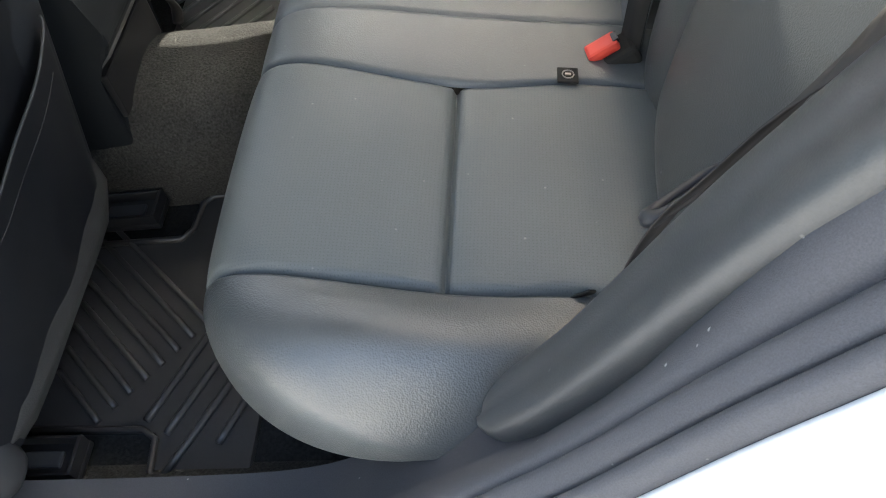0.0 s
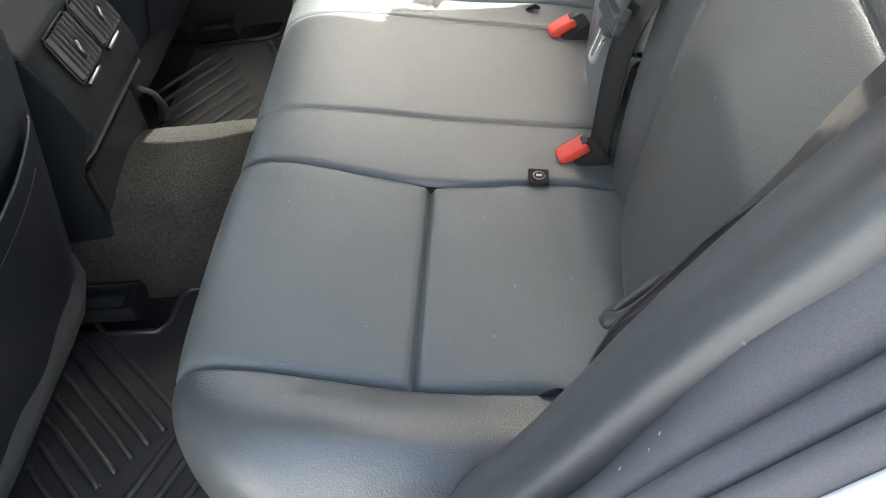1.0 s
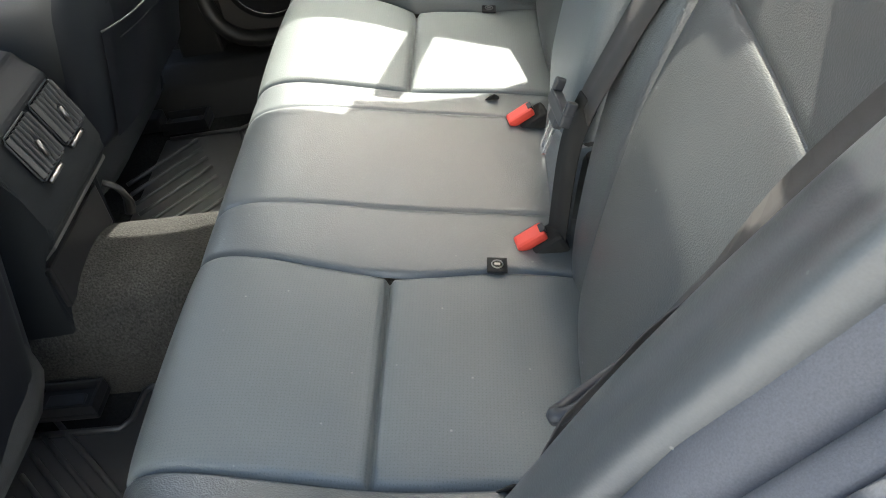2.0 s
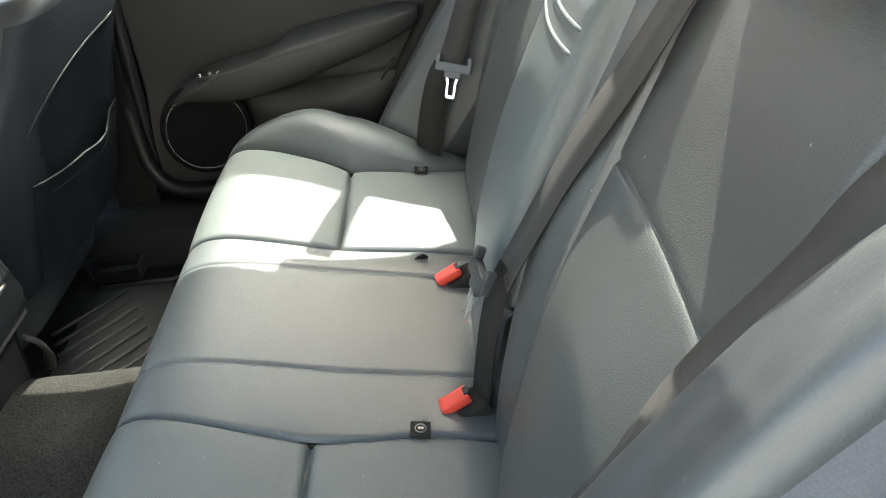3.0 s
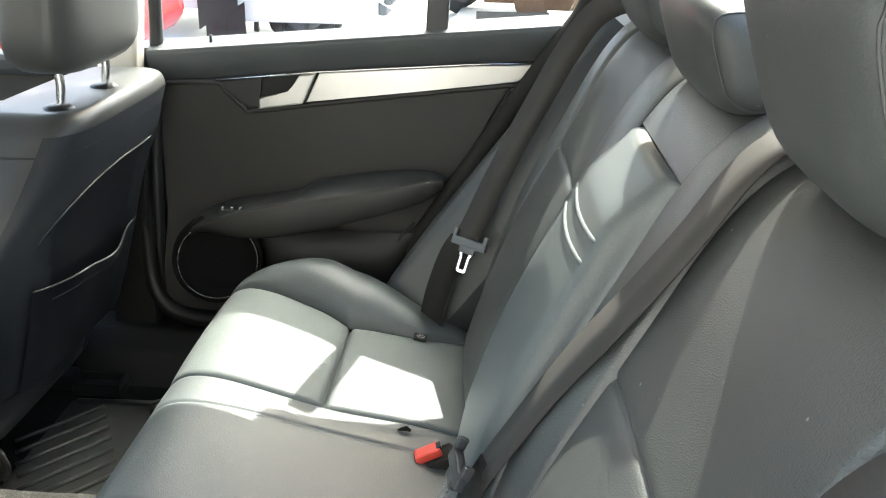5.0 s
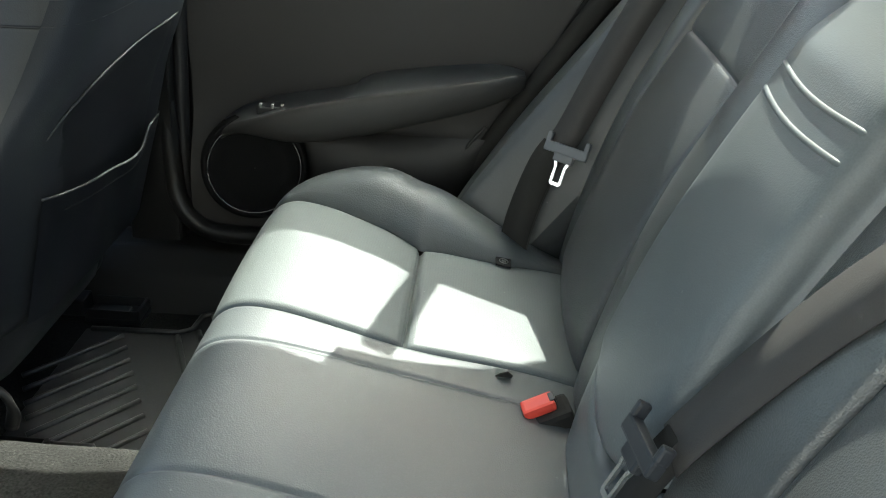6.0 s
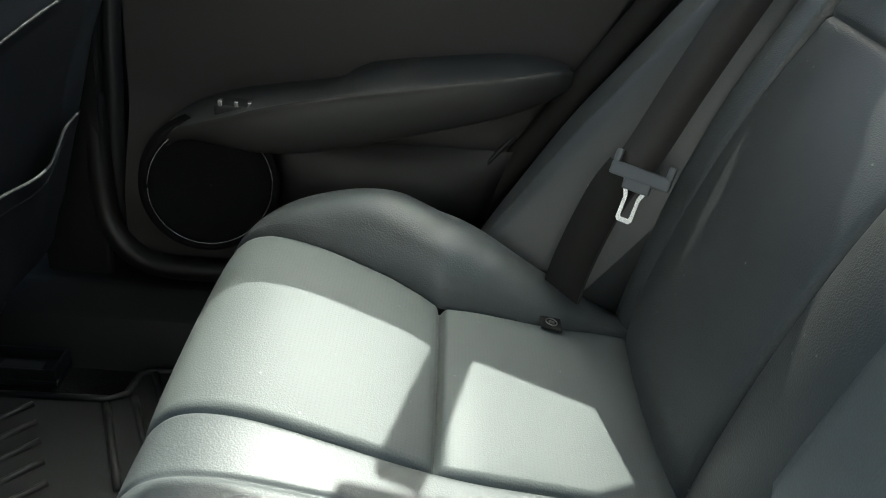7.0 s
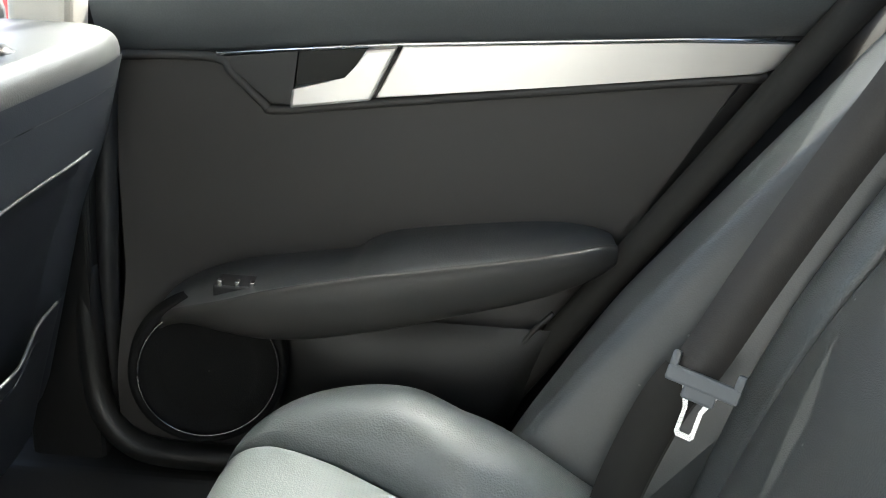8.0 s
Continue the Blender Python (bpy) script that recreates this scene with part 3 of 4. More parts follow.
def build_door():
    d = thing("rear_door", "closed rear door with dark trim, armrest, loudspeaker and aluminium strip", "car door")
    us = [q / 60 for q in range(61)]
    zs = [0.375 + 0.475 * q / 70 for q in range(71)]

    def fn(z, u):
        x0 = -0.518 + 0.02 * (z - 0.4)
        r = max(0.0, 0.43 - z)
        x0 += r * r / 0.06
        x1 = door_rear_x(z)
        x = x0 + (x1 - x0) * u
        return (x, door_y(x, z + 0) if z < 0.84 else 0.712, z + (0.09 * (x + 0.42)) * smooth01((z - 0.6) / 0.25))
    v, f = grid(fn, zs, us)
    mesh_ob("trim_panel", v, f, SOFT, d)

    def top(a, u):
        x = -0.512 + (0.222 + 0.512) * u
        b = 0.852 + 0.09 * (x + 0.42)
        h = 0.062
        if a <= 1:
            w = a
            y, z = 0.716 - 0.034 * math.sin(w * math.pi / 2) ** 0.8, b + 0.004 + h * w
        else:
            w = a - 1
            y, z = 0.682 + 0.06 * w, b + 0.004 + h + 0.012 * math.sin(w * math.pi / 2)
        return (x, y, z)
    v, f = grid(top, [0, 0.02, 0.06, 0.12, 0.2, 0.35, 0.5, 0.7, 0.85, 1, 1.03, 1.08, 1.2, 1.5, 2], [q / 30 for q in range(31)])
    mesh_ob("window_ledge", v, f, LEDGE, d, "padded grey window ledge")
    # aluminium strip and handle
    pts = [(-0.234, 0.824), (-0.05, 0.848), (0.142, 0.873), (0.158, 0.880), (0.180, 0.904), (0.06, 0.898), (-0.208, 0.877)]
    part("trim_strip", prism_bm(pts, "y", 0.700, 0.715, 0.0015), ALU, d, "brushed aluminium strip")
    hp = [(-0.320, 0.810), (-0.238, 0.823), (-0.213, 0.877), (-0.243, 0.873), (-0.262, 0.842), (-0.317, 0.830)]
    part("door_handle", prism_bm(hp, "y", 0.690, 0.714, 0.003), ALU, d, "satin metal door handle")
    part("handle_recess", prism_bm([(-0.315, 0.830), (-0.264, 0.842), (-0.244, 0.872), (-0.312, 0.866)], "y", 0.704, 0.714), TAG, d)
    part("handle_surround", prism_bm([(-0.394, 0.855), (-0.313, 0.866), (-0.321, 0.810), (-0.343, 0.812)], "y", 0.703, 0.714, 0.001), PLASTIC, d)
    v, f = tube([(-0.396, 0.704, 0.858), (-0.209, 0.704, 0.879), (0.06, 0.702, 0.901), (0.181, 0.702, 0.907)], 0.0022, 6)
    mesh_ob("chrome_line", v, f, CHROME, d)
    # armrest: a pale-edged front with a darker pad lying behind it
    rows = [(-0.472, 0.560, 0.560, 0.548, 0.050), (-0.458, 0.588, 0.585, 0.566, 0.075), (-0.436, 0.606, 0.606, 0.590, 0.092), (-0.408, 0.620, 0.620, 0.602, 0.104),
            (-0.372, 0.632, 0.633, 0.600, 0.112), (-0.335, 0.640, 0.646, 0.596, 0.114), (-0.290, 0.648, 0.658, 0.598, 0.114), (-0.250, 0.656, 0.667, 0.605, 0.113),
            (-0.232, 0.668, 0.671, 0.609, 0.112), (-0.205, 0.679, 0.676, 0.615, 0.111), (-0.145, 0.689, 0.686, 0.631, 0.107), (-0.085, 0.697, 0.695, 0.646, 0.100),
            (-0.036, 0.701, 0.702, 0.660, 0.090), (0.000, 0.698, 0.706, 0.673, 0.076), (0.020, 0.692, 0.702, 0.682, 0.060)]
    path = spline(rows, 90)

    def pad_pt(i, a):
        x, top_z, front_z, _, d = path[i]
        w = math.sin(math.pi / 2 * min(max(a, 0), 1))
        return (x, 0.714 - d * a, front_z + (top_z - front_z) * math.cos(math.pi / 2 * a) ** 0.55 + 0.004 * math.sin(math.pi * a))

    def front_pt(i, a):
        x, _, front_z, low_z, d = path[i]
        mid = (front_z + low_z) / 2
        h = (front_z - low_z) / 2
        ang = math.pi / 2 - math.pi * min(a, 1.0)
        if a <= 1.0:
            return (x, 0.714 - d - 0.010 * math.cos(ang) ** 0.7 if a not in (0, 1) else 0.714 - d, mid + h * math.sin(ang))
        return (x, 0.714 - d + d * (a - 1.0), low_z - 0.002 * (a - 1.0))
    v, f = grid(pad_pt, list(range(90)), [0, 0.1, 0.25, 0.4, 0.55, 0.7, 0.8, 0.88, 0.94, 0.98, 1.0])
    mesh_ob("armrest_pad", v, f, DARKLEATHER, d, "dark padded armrest top")
    v, f = grid(front_pt, list(range(90)), [0, 0.06, 0.12, 0.2, 0.3, 0.4, 0.5, 0.6, 0.7, 0.8, 0.88, 0.94, 1.0, 1.3, 2.0])
    mesh_ob("armrest_front", v, f, PLASTIC, d, "brown-black armrest front")
    # loudspeaker
    c = Vector((-0.392, 0.616, 0.542))
    nrm = Vector((0.26, -0.95, 0.20)).normalized()
    ax = nrm.cross(Vector((0, 0, 1))).normalized()
    ay = nrm.cross(ax)
    rings = [(0.084, -0.03), (0.082, -0.004), (0.077, 0.002), (0.071, -0.002), (0.068, -0.006), (0.05, -0.003), (0.02, -0.001), (0.001, 0)]
    vs, fs = [], []
    for r, h in rings:
        for k in range(48):
            w = 2 * math.pi * k / 48
            vs.append(c + ax * (r * math.cos(w)) + ay * (r * math.sin(w)) + nrm * h)
    for i in range(len(rings) - 1):
        for k in range(48):
            a, b = i * 48 + k, i * 48 + (k + 1) % 48
            fs.append((a, b, b + 48, a + 48))
    mesh_ob("loudspeaker", vs, fs, SPEAKER, d, "black mesh loudspeaker cover")
    v, f = tube([c + ax * (0.0715 * math.cos(w)) + ay * (0.0715 * math.sin(w)) + nrm * 0.002 for w in [2 * math.pi * k / 64 for k in range(65)]], 0.0011, 6)
    mesh_ob("speaker_ring", v, f, RING, d, "thin chrome ring")
    # window switch
    part("window_switch", box_bm((-0.384, 0.616, 0.622), (-0.328, 0.646, 0.643), 0.003), BLACK, d)
    return d


build_door()


# ---- belt tongues ----
def tongue(parent, c, across, down, grey=None, plated=True):
    """A belt tongue: slotted plastic grip and a metal plate with a window."""
    e1, e2 = Vector(across).normalized(), Vector(down).normalized()
    e2 = (e2 - e1 * e1.dot(e2)).normalized()
    e3 = e1.cross(e2)
    m = Matrix((e1, e2, e3)).transposed().to_4x4()
    m.translation = Vector(c)
    grip = bmesh.new()
    for lo, hi in (((-0.031, -0.006, -0.005), (0.031, 0.008, 0.006)), ((-0.031, -0.018, -0.005), (-0.024, -0.004, 0.006)), ((0.024, -0.018, -0.005), (0.031, -0.004, 0.006)),
                   ((-0.014, 0.004, -0.004), (0.014, 0.018, 0.005))):
        t = box_bm(lo, hi, 0.0025)
        me = bpy.data.meshes.new("tmp")
        t.to_mesh(me)
        t.free()
        grip.from_mesh(me)
        bpy.data.meshes.remove(me)
    bmesh.ops.transform(grip, matrix=m, verts=grip.verts)
    part("grip", grip, grey or BLACK, parent, "grey plastic belt grip" if grey else "")
    if not plated:
        return
    plate = bmesh.new()
    outer = [(-0.0150, 0.008), (-0.0085, 0.025), (-0.0085, 0.047), (-0.006, 0.050), (0.006, 0.050), (0.0085, 0.047), (0.0085, 0.025), (0.0150, 0.008)]
    inner = [(-0.0095, 0.008), (-0.0048, 0.024), (-0.0048, 0.043), (-0.0038, 0.045), (0.0038, 0.045), (0.0048, 0.043), (0.0048, 0.024), (0.0095, 0.008)]
    lay = [[plate.verts.new((x, y, z)) for x, y in line] for z in (-0.0014, 0.0014) for line in (outer, inner)]
    for k in range(7):
        for r0, r1 in ((0, 1), (3, 2), (2, 0), (1, 3)):
            plate.faces.new((lay[r0][k], lay[r0][k + 1], lay[r1][k + 1], lay[r1][k]))
    bmesh.ops.transform(plate, matrix=m, verts=plate.verts)
    part("metal_tongue", plate, CHROME, parent, "shiny metal tongue")


def loop_tongue(parent):
    """The tongue seen edge-on: a long rounded plastic loop round a slot."""
    c, along = Vector((0.080, -0.461, 0.656)), Vector((0.80, 0.58, 0.03)).normalized()
    out = along.cross(Vector((-0.45, 0.35, 0.82))).normalized()
    ring = []
    for q in range(37):
        w = 2 * math.pi * q / 36
        ring.append(c + along * (0.033 * math.copysign(abs(math.cos(w)) ** 0.7, math.cos(w))) + out * (0.0085 * math.copysign(abs(math.sin(w)) ** 0.8, math.sin(w))))
    v, f = tube(ring, [0.0038 + 0.0035 * max(-math.cos(2 * math.pi * q / 36), 0) ** 4 for q in range(37)], 8)
    mesh_ob("grip", v, f, DKGREY, parent, "dark grey plastic belt loop")
    v, f = strap([c - along * 0.024 - out.cross(along) * 0.002, c + along * 0.024 - out.cross(along) * 0.002], out, 0.012, 0.002)
    mesh_ob("slot", v, f, BLACK, parent)


DKGREY = mat("dark_grey_plastic", (0.035, 0.037, 0.04), 0.45, grain=0.05, spec=0.35)
GREY = mat("grey_plastic", (0.13, 0.14, 0.15), 0.5, grain=0.05)
belts = [o for o in bpy.data.objects if o.name.startswith("seat_belt")]
for o, s in zip(sorted(belts, key=lambda q: q.name), (-1, 1)):
    if s > 0:
        tongue(o, (0.074, 0.476, 0.655), (0.86, -0.45, -0.10), (-0.22, -0.30, -0.93), GREY)
    else:
        loop_tongue(o)
tongue(mb, (0.083, -0.141, 0.678), (0.12, -0.97, 0.1), (-0.45, 0.05, -0.88), DKGREY)

# ---- more of the far door ----
door = bpy.data.objects["rear_door"]
part("outer_shell", prism_bm([(-0.62, 0.30), (-0.17, 0.30), (0.215, 0.945), (-0.62, 0.900)], "y", 0.744, 0.765), BLACK, door)
pts = [(-0.512, 0.706, 0.850), (-0.402, 0.706, 0.854), (-0.380, 0.706, 0.838), (-0.350, 0.706, 0.810), (-0.335, 0.706, 0.804), (-0.24, 0.706, 0.817), (0.0, 0.706, 0.850), (0.15, 0.706, 0.869)]
v, f = tube(spline(pts, 60), 0.005, 8)
mesh_ob("panel_lip", v, f, SOFT, door)
v, f = tube([(-0.400, 0.703, 0.905), (-0.400, 0.703, 0.938)], 0.003, 8)
mesh_ob("lock_pin", v, f, BLACK, door, "black lock pin")
for x in (-0.376, -0.358, -0.343):
    part("switch_tip", box_bm((x - 0.003, 0.616, 0.641), (x + 0.002, 0.622, 0.648), 0.001), CHROME, door)
v, f = tube(spline([(-0.034, 0.672, 0.612), (-0.054, 0.668, 0.590), (-0.082, 0.668, 0.548), (-0.110, 0.667, 0.518), (-0.142, 0.666, 0.500), (-0.20, 0.664, 0.490)], 40), 0.0028, 8)
mesh_ob("map_pocket_rim", v, f, PLASTIC, door)
v, f = grid(lambda a, u: (-0.335 + (0.24 + 0.07 * a) * u, 0.672 - 0.035 * math.sin(math.pi * min(max(a, 0), 1)) ** 0.8 * math.sin(math.pi * min(max(u, 0), 1)) ** 0.5, 0.40 + 0.19 * a),
            [q / 16 for q in range(17)], [q / 24 for q in range(25)])
mesh_ob("map_pocket", v, f, LOWPLASTIC, door)

# window panes and the bar between them
part("window_bar", prism_bm([(-0.019, 0.935), (0.019, 0.938), (0.028, 1.20), (-0.010, 1.20)], "y", 0.695, 0.715, 0.003), BLACK, door, "black upright window bar")


def pane(pts):
    bm = bmesh.new()
    fr = [bm.verts.new(p) for p in pts]
    bk = [bm.verts.new((x, y + 0.004, z)) for x, y, z in pts]
    bm.faces.new(fr)
    bm.faces.new(bk[::-1])
    for i in range(len(fr)):
        j = (i + 1) % len(fr)
        bm.faces.new((fr[i], bk[i], bk[j], fr[j]))
    ob = part("window_pane", bm, GLASS, door, "clear window pane")
    ob.visible_shadow = False


pane([(-0.50, 0.724, 0.90), (0.0, 0.724, 0.945), (0.01, 0.668, 1.20), (-0.46, 0.668, 1.20)])
pane([(0.0, 0.724, 0.945), (0.215, 0.724, 0.965), (0.25, 0.700, 1.05), (0.21, 0.668, 1.20), (0.01, 0.668, 1.20)])

# ---- shell ----
def structure(name, bm, material, label, category, smooth=False):
    return tagged(part(name, bm, material, None, "", smooth), label, category, kind="structure")


structure("floor", box_bm((-1.9, -0.60, 0.20), (0.12, 0.62, 0.275)), SHADECARPET, "grey carpeted car floor, darkened for footwell shade", "floor")


def tunnel_pt(x, a):
    c = math.cos(math.pi * a)
    y = 0.012 - 0.112 * (abs(c) ** 0.8) * (1 if c > 0 else -1)
    z = 0.27 + 0.178 * math.sin(math.pi * a) ** 0.42
    return (x, y, z + 0.012 * noise.noise((x * 9, y * 9, 0)))


v, f = grid(tunnel_pt, [-1.9 + 2.0 * q / 60 for q in range(61)], [q / 36 for q in range(37)])
tagged(mesh_ob("floor_tunnel", v, f, CARPET), "grey carpeted hump running along the middle of the floor", "floor", kind="structure")

ROOF_Y = 0.660
structure("windscreen_ledge", prism_bm([(-1.80, 0.86), (-1.74, 0.90), (-1.30, 0.90), (-1.30, 0.84)], "y", -0.66, 0.68, 0.01), BLACK, "black dashboard top under the windscreen", "dashboard")
header = [(0.2570 - 0.078 * y * y, y) for y in [-0.64 + (ROOF_Y + 0.64) * q / 24 for q in range(25)]]
structure("roof", prism_bm([(-0.98, -0.64)] + header + [(-0.98, ROOF_Y)], "z", 1.219, 1.255, 0.006), BEIGE, "beige headliner under the car roof", "roof")
structure("rear_shelf", box_bm((0.365, -0.62, 0.965), (0.95, 0.62, 1.0), 0.01), PLASTIC, "dark parcel shelf behind the backrest", "shelf")
structure("trunk_wall", box_bm((0.90, -0.68, 0.2), (0.95, 0.68, 0.965)), BLACK, "plain dark wall behind the rear seat", "wall")
structure("firewall", box_bm((-1.80, -0.70, 0.2), (-1.74, 0.72, 0.90)), PLASTIC, "plain dark wall at the front of the cabin", "wall")
structure("front_door_near", box_bm((-1.74, -0.74, 0.22), (-0.62, -0.70, 0.90), 0.01), SOFT, "plain dark front door panel", "door")
structure("pillar_b_near", box_bm((-0.66, -0.74, 0.22), (-0.56, -0.66, 1.21), 0.02), PLASTIC, "plain dark door pillar", "pillar")
structure("underbody", box_bm((-1.8, -0.64, 0.16), (0.95, 0.70, 0.20)), BLACK, "dark underside of the car", "floor")

# far side: pillar, sill, seals, rear quarter
structure("pillar_b_far", prism_bm([(-0.64, 0.30), (-0.545, 0.30), (-0.540, 0.60), (-0.520, 0.845), (-0.575, 0.845), (-0.62, 0.60)], "y", 0.672, 0.76, 0.012, 3), LOWPLASTIC,
          "dark plastic lower pillar beside the rear door", "pillar")
structure("pillar_b_far_upper", prism_bm([(-0.605, 0.847), (-0.542, 0.847), (-0.500, 1.21), (-0.575, 1.21)], "y", 0.690, 0.74, 0.01, 3), BEIGE,
          "beige upper pillar trim beside the rear door", "pillar")
structure("sill_far", prism_bm([(0.585, 0.255), (0.62, 0.335), (0.655, 0.372), (0.70, 0.378), (0.76, 0.36), (0.76, 0.2), (0.585, 0.2)], "x", -1.74, -0.08, 0.008, 3), LOWPLASTIC,
          "dark plastic door sill trim", "sill")
pts = spline([(-0.552, 0.690, 0.62), (-0.548, 0.680, 0.50), (-0.538, 0.670, 0.450), (-0.508, 0.660, 0.415), (-0.462, 0.656, 0.402), (-0.36, 0.656, 0.402), (-0.16, 0.660, 0.402)], 50)
v, f = tube(pts, 0.016, 12)
tagged(mesh_ob("sill_seal_far", v, f, LOWPLASTIC), "dark rounded trim along the door opening", "trim", kind="structure")
pts = spline([(-0.488, 0.708, 1.18), (-0.500, 0.712, 0.95), (-0.512, 0.708, 0.84), (-0.524, 0.704, 0.70), (-0.534, 0.700, 0.52), (-0.532, 0.698, 0.43), (-0.510, 0.695, 0.385), (-0.46, 0.692, 0.366)], 60)
v, f = tube(pts, 0.012, 10)
tagged(mesh_ob("door_seal_far", v, f, BLACK), "black rubber door seal", "seal", kind="structure")
pts = spline([(-0.17, 0.688, 0.37), (-0.125, 0.686, 0.425), (-0.080, 0.682, 0.495), (0.02, 0.682, 0.650), (0.12, 0.682, 0.805), (0.205, 0.684, 0.935), (0.247, 0.686, 0.995), (0.262, 0.684, 1.05), (0.245, 0.672, 1.12), (0.20, 0.655, 1.19)], 80)
v, f = tube(pts, 0.017, 12)
tagged(mesh_ob("door_seal_far_rear", v, f, TAG), "thick black rubber seal along the rear door edge", "seal", kind="structure")
v, f = strap([p + np.array((0.03, -0.012, -0.02)) for p in pts[:64]], (0.02, 1.0, 0.0), 0.10, 0.004)
tagged(mesh_ob("door_flange_far", v, f, TAG), "black flange of the door opening", "trim", kind="structure")
structure("quarter_panel_far", prism_bm([(-0.24, 0.25), (0.18, 0.93), (0.25, 0.96), (0.30, 1.0), (0.95, 1.0), (0.95, 0.25)], "y", 0.728, 0.740), BLACK, "dark rear side wall", "wall")
structure("pillar_c_far", prism_bm([(0.265, 0.955), (0.300, 0.99), (0.42, 0.99), (0.95, 0.985), (0.62, 1.13), (0.30, 1.225), (0.222, 1.225), (0.272, 1.07)], "y", 0.640, 0.70, 0.012, 3), BEIGE,
          "beige rear pillar trim", "pillar")
structure("window_frame_far", prism_bm([(-0.03, 1.290), (-0.03, 1.222), (0.029, 1.205), (0.072, 1.181), (0.118, 1.157), (0.152, 1.119), (0.184, 1.083), (0.218, 1.060), (0.290, 1.052), (0.290, 1.290)], "y", 0.684, 0.698, 0.002), BLACK,
          "black frame above the rear side window", "window frame")
structure("pillar_c_near", prism_bm([(0.255, 0.955), (0.300, 0.99), (0.95, 0.985), (0.62, 1.13), (0.30, 1.225), (0.232, 1.225), (0.265, 1.07)], "y", -0.70, -0.640, 0.012, 3), BEIGE,
          "beige rear pillar trim", "pillar")

# far front door seen past the front seat
fd = thing("front_door", "closed front door with dark trim and a pale aluminium strip", "car door")
part("trim_panel", box_bm((-1.72, 0.715, 0.28), (-0.63, 0.75, 0.86), 0.01), SOFT, fd)
part("window_ledge", box_bm((-1.72, 0.695, 0.855), (-0.63, 0.75, 0.895), 0.012), DARKLEATHER, fd)
part("trim_strip", prism_bm([(-1.4, 0.735), (-0.66, 0.760), (-0.64, 0.812), (-1.4, 0.775)], "y", 0.703, 0.718, 0.002), ALU, fd, "pale aluminium strip")


# near side: door opening with rubber bands and white paint
def aperture(i, y, h):
    p = AP[i]
    d = AP[min(i + 1, len(AP) - 1)] - AP[max(i - 1, 0)]
    n = np.array((-d[1], d[0])) / math.hypot(*d)
    return (p[0] + n[0] * h, -y, p[1] + n[1] * h)


AP = spline([(-0.75, 0.358), (-0.45, 0.360), (-0.29, 0.375), (-0.20, 0.430), (-0.125, 0.508), (-0.069, 0.573), (-0.005, 0.640), (0.066, 0.730), (0.112, 0.783), (0.150, 0.826), (0.205, 0.890), (0.255, 0.966), (0.29, 1.04), (0.28, 1.20)], 90)


def trim_section(i):
    """Felt-covered trim from under the side cushion up to the door seal."""
    low = float(np.interp(AP[i][0], (-0.30, -0.20, -0.13, -0.056, 0.023, 0.068, 0.114, 0.194, 0.3), (0.004, 0.002, -0.012, -0.030, -0.019, -0.006, 0.010, 0.028, 0.03)))
    y0 = 0.578 - 0.055 * smooth01((-0.055 - AP[i][0]) / 0.06)
    return [(y0, low - 0.034), (0.588, low - 0.012), (0.596, low - 0.003), (0.606, low * 0.80 + 0.002), (0.618, low * 0.45 + 0.005), (0.628, low * 0.15 + 0.004), (0.634, -0.001), (0.637, -0.008)]


v, f = grid(lambda i, k: aperture(i, *trim_section(i)[k]), list(range(90)), list(range(8)))
tagged(mesh_ob("sill_trim_near", v, f, SILL), "dark grey felt-covered trim along the door opening", "trim", kind="structure")
bands = {"sill_seal_near": ([(0.637, -0.008), (0.639, 0.001), (0.644, 0.005), (0.650, 0.005), (0.656, 0.003), (0.659, 0.0), (0.660, -0.005)], SILL, "dark rubber seal along the door opening"),
         "sill_lip_near": ([(0.660, -0.005), (0.662, 0.002), (0.666, 0.005), (0.672, 0.004), (0.676, -0.002), (0.677, -0.010)], SILL, "thin dark rubber lip along the door opening"),
         "body_side_near": ([(0.677, -0.010), (0.684, -0.008), (0.74, -0.012), (0.80, -0.020), (0.83, -0.04), (0.845, -0.10)], WHITE, "white painted body edge round the door opening")}
for nm, (sec, m, lab) in bands.items():
    sec = [tuple(q) for q in spline(sec, len(sec) * 3)]
    v, f = grid(lambda i, q: aperture(i, *q), list(range(90)), sec)
    tagged(mesh_ob(nm, v, f, m), lab, "trim", kind="structure")
structure("carpet_near", prism_bm([(-0.30, 0.27), (-0.48, 0.27), (-0.56, 0.34), (-0.60, 0.345), (-0.60, 0.2), (-0.30, 0.2)], "x", -0.72, -0.10, 0.01, 3), CARPET, "dark carpet rising to the door sill", "carpet")

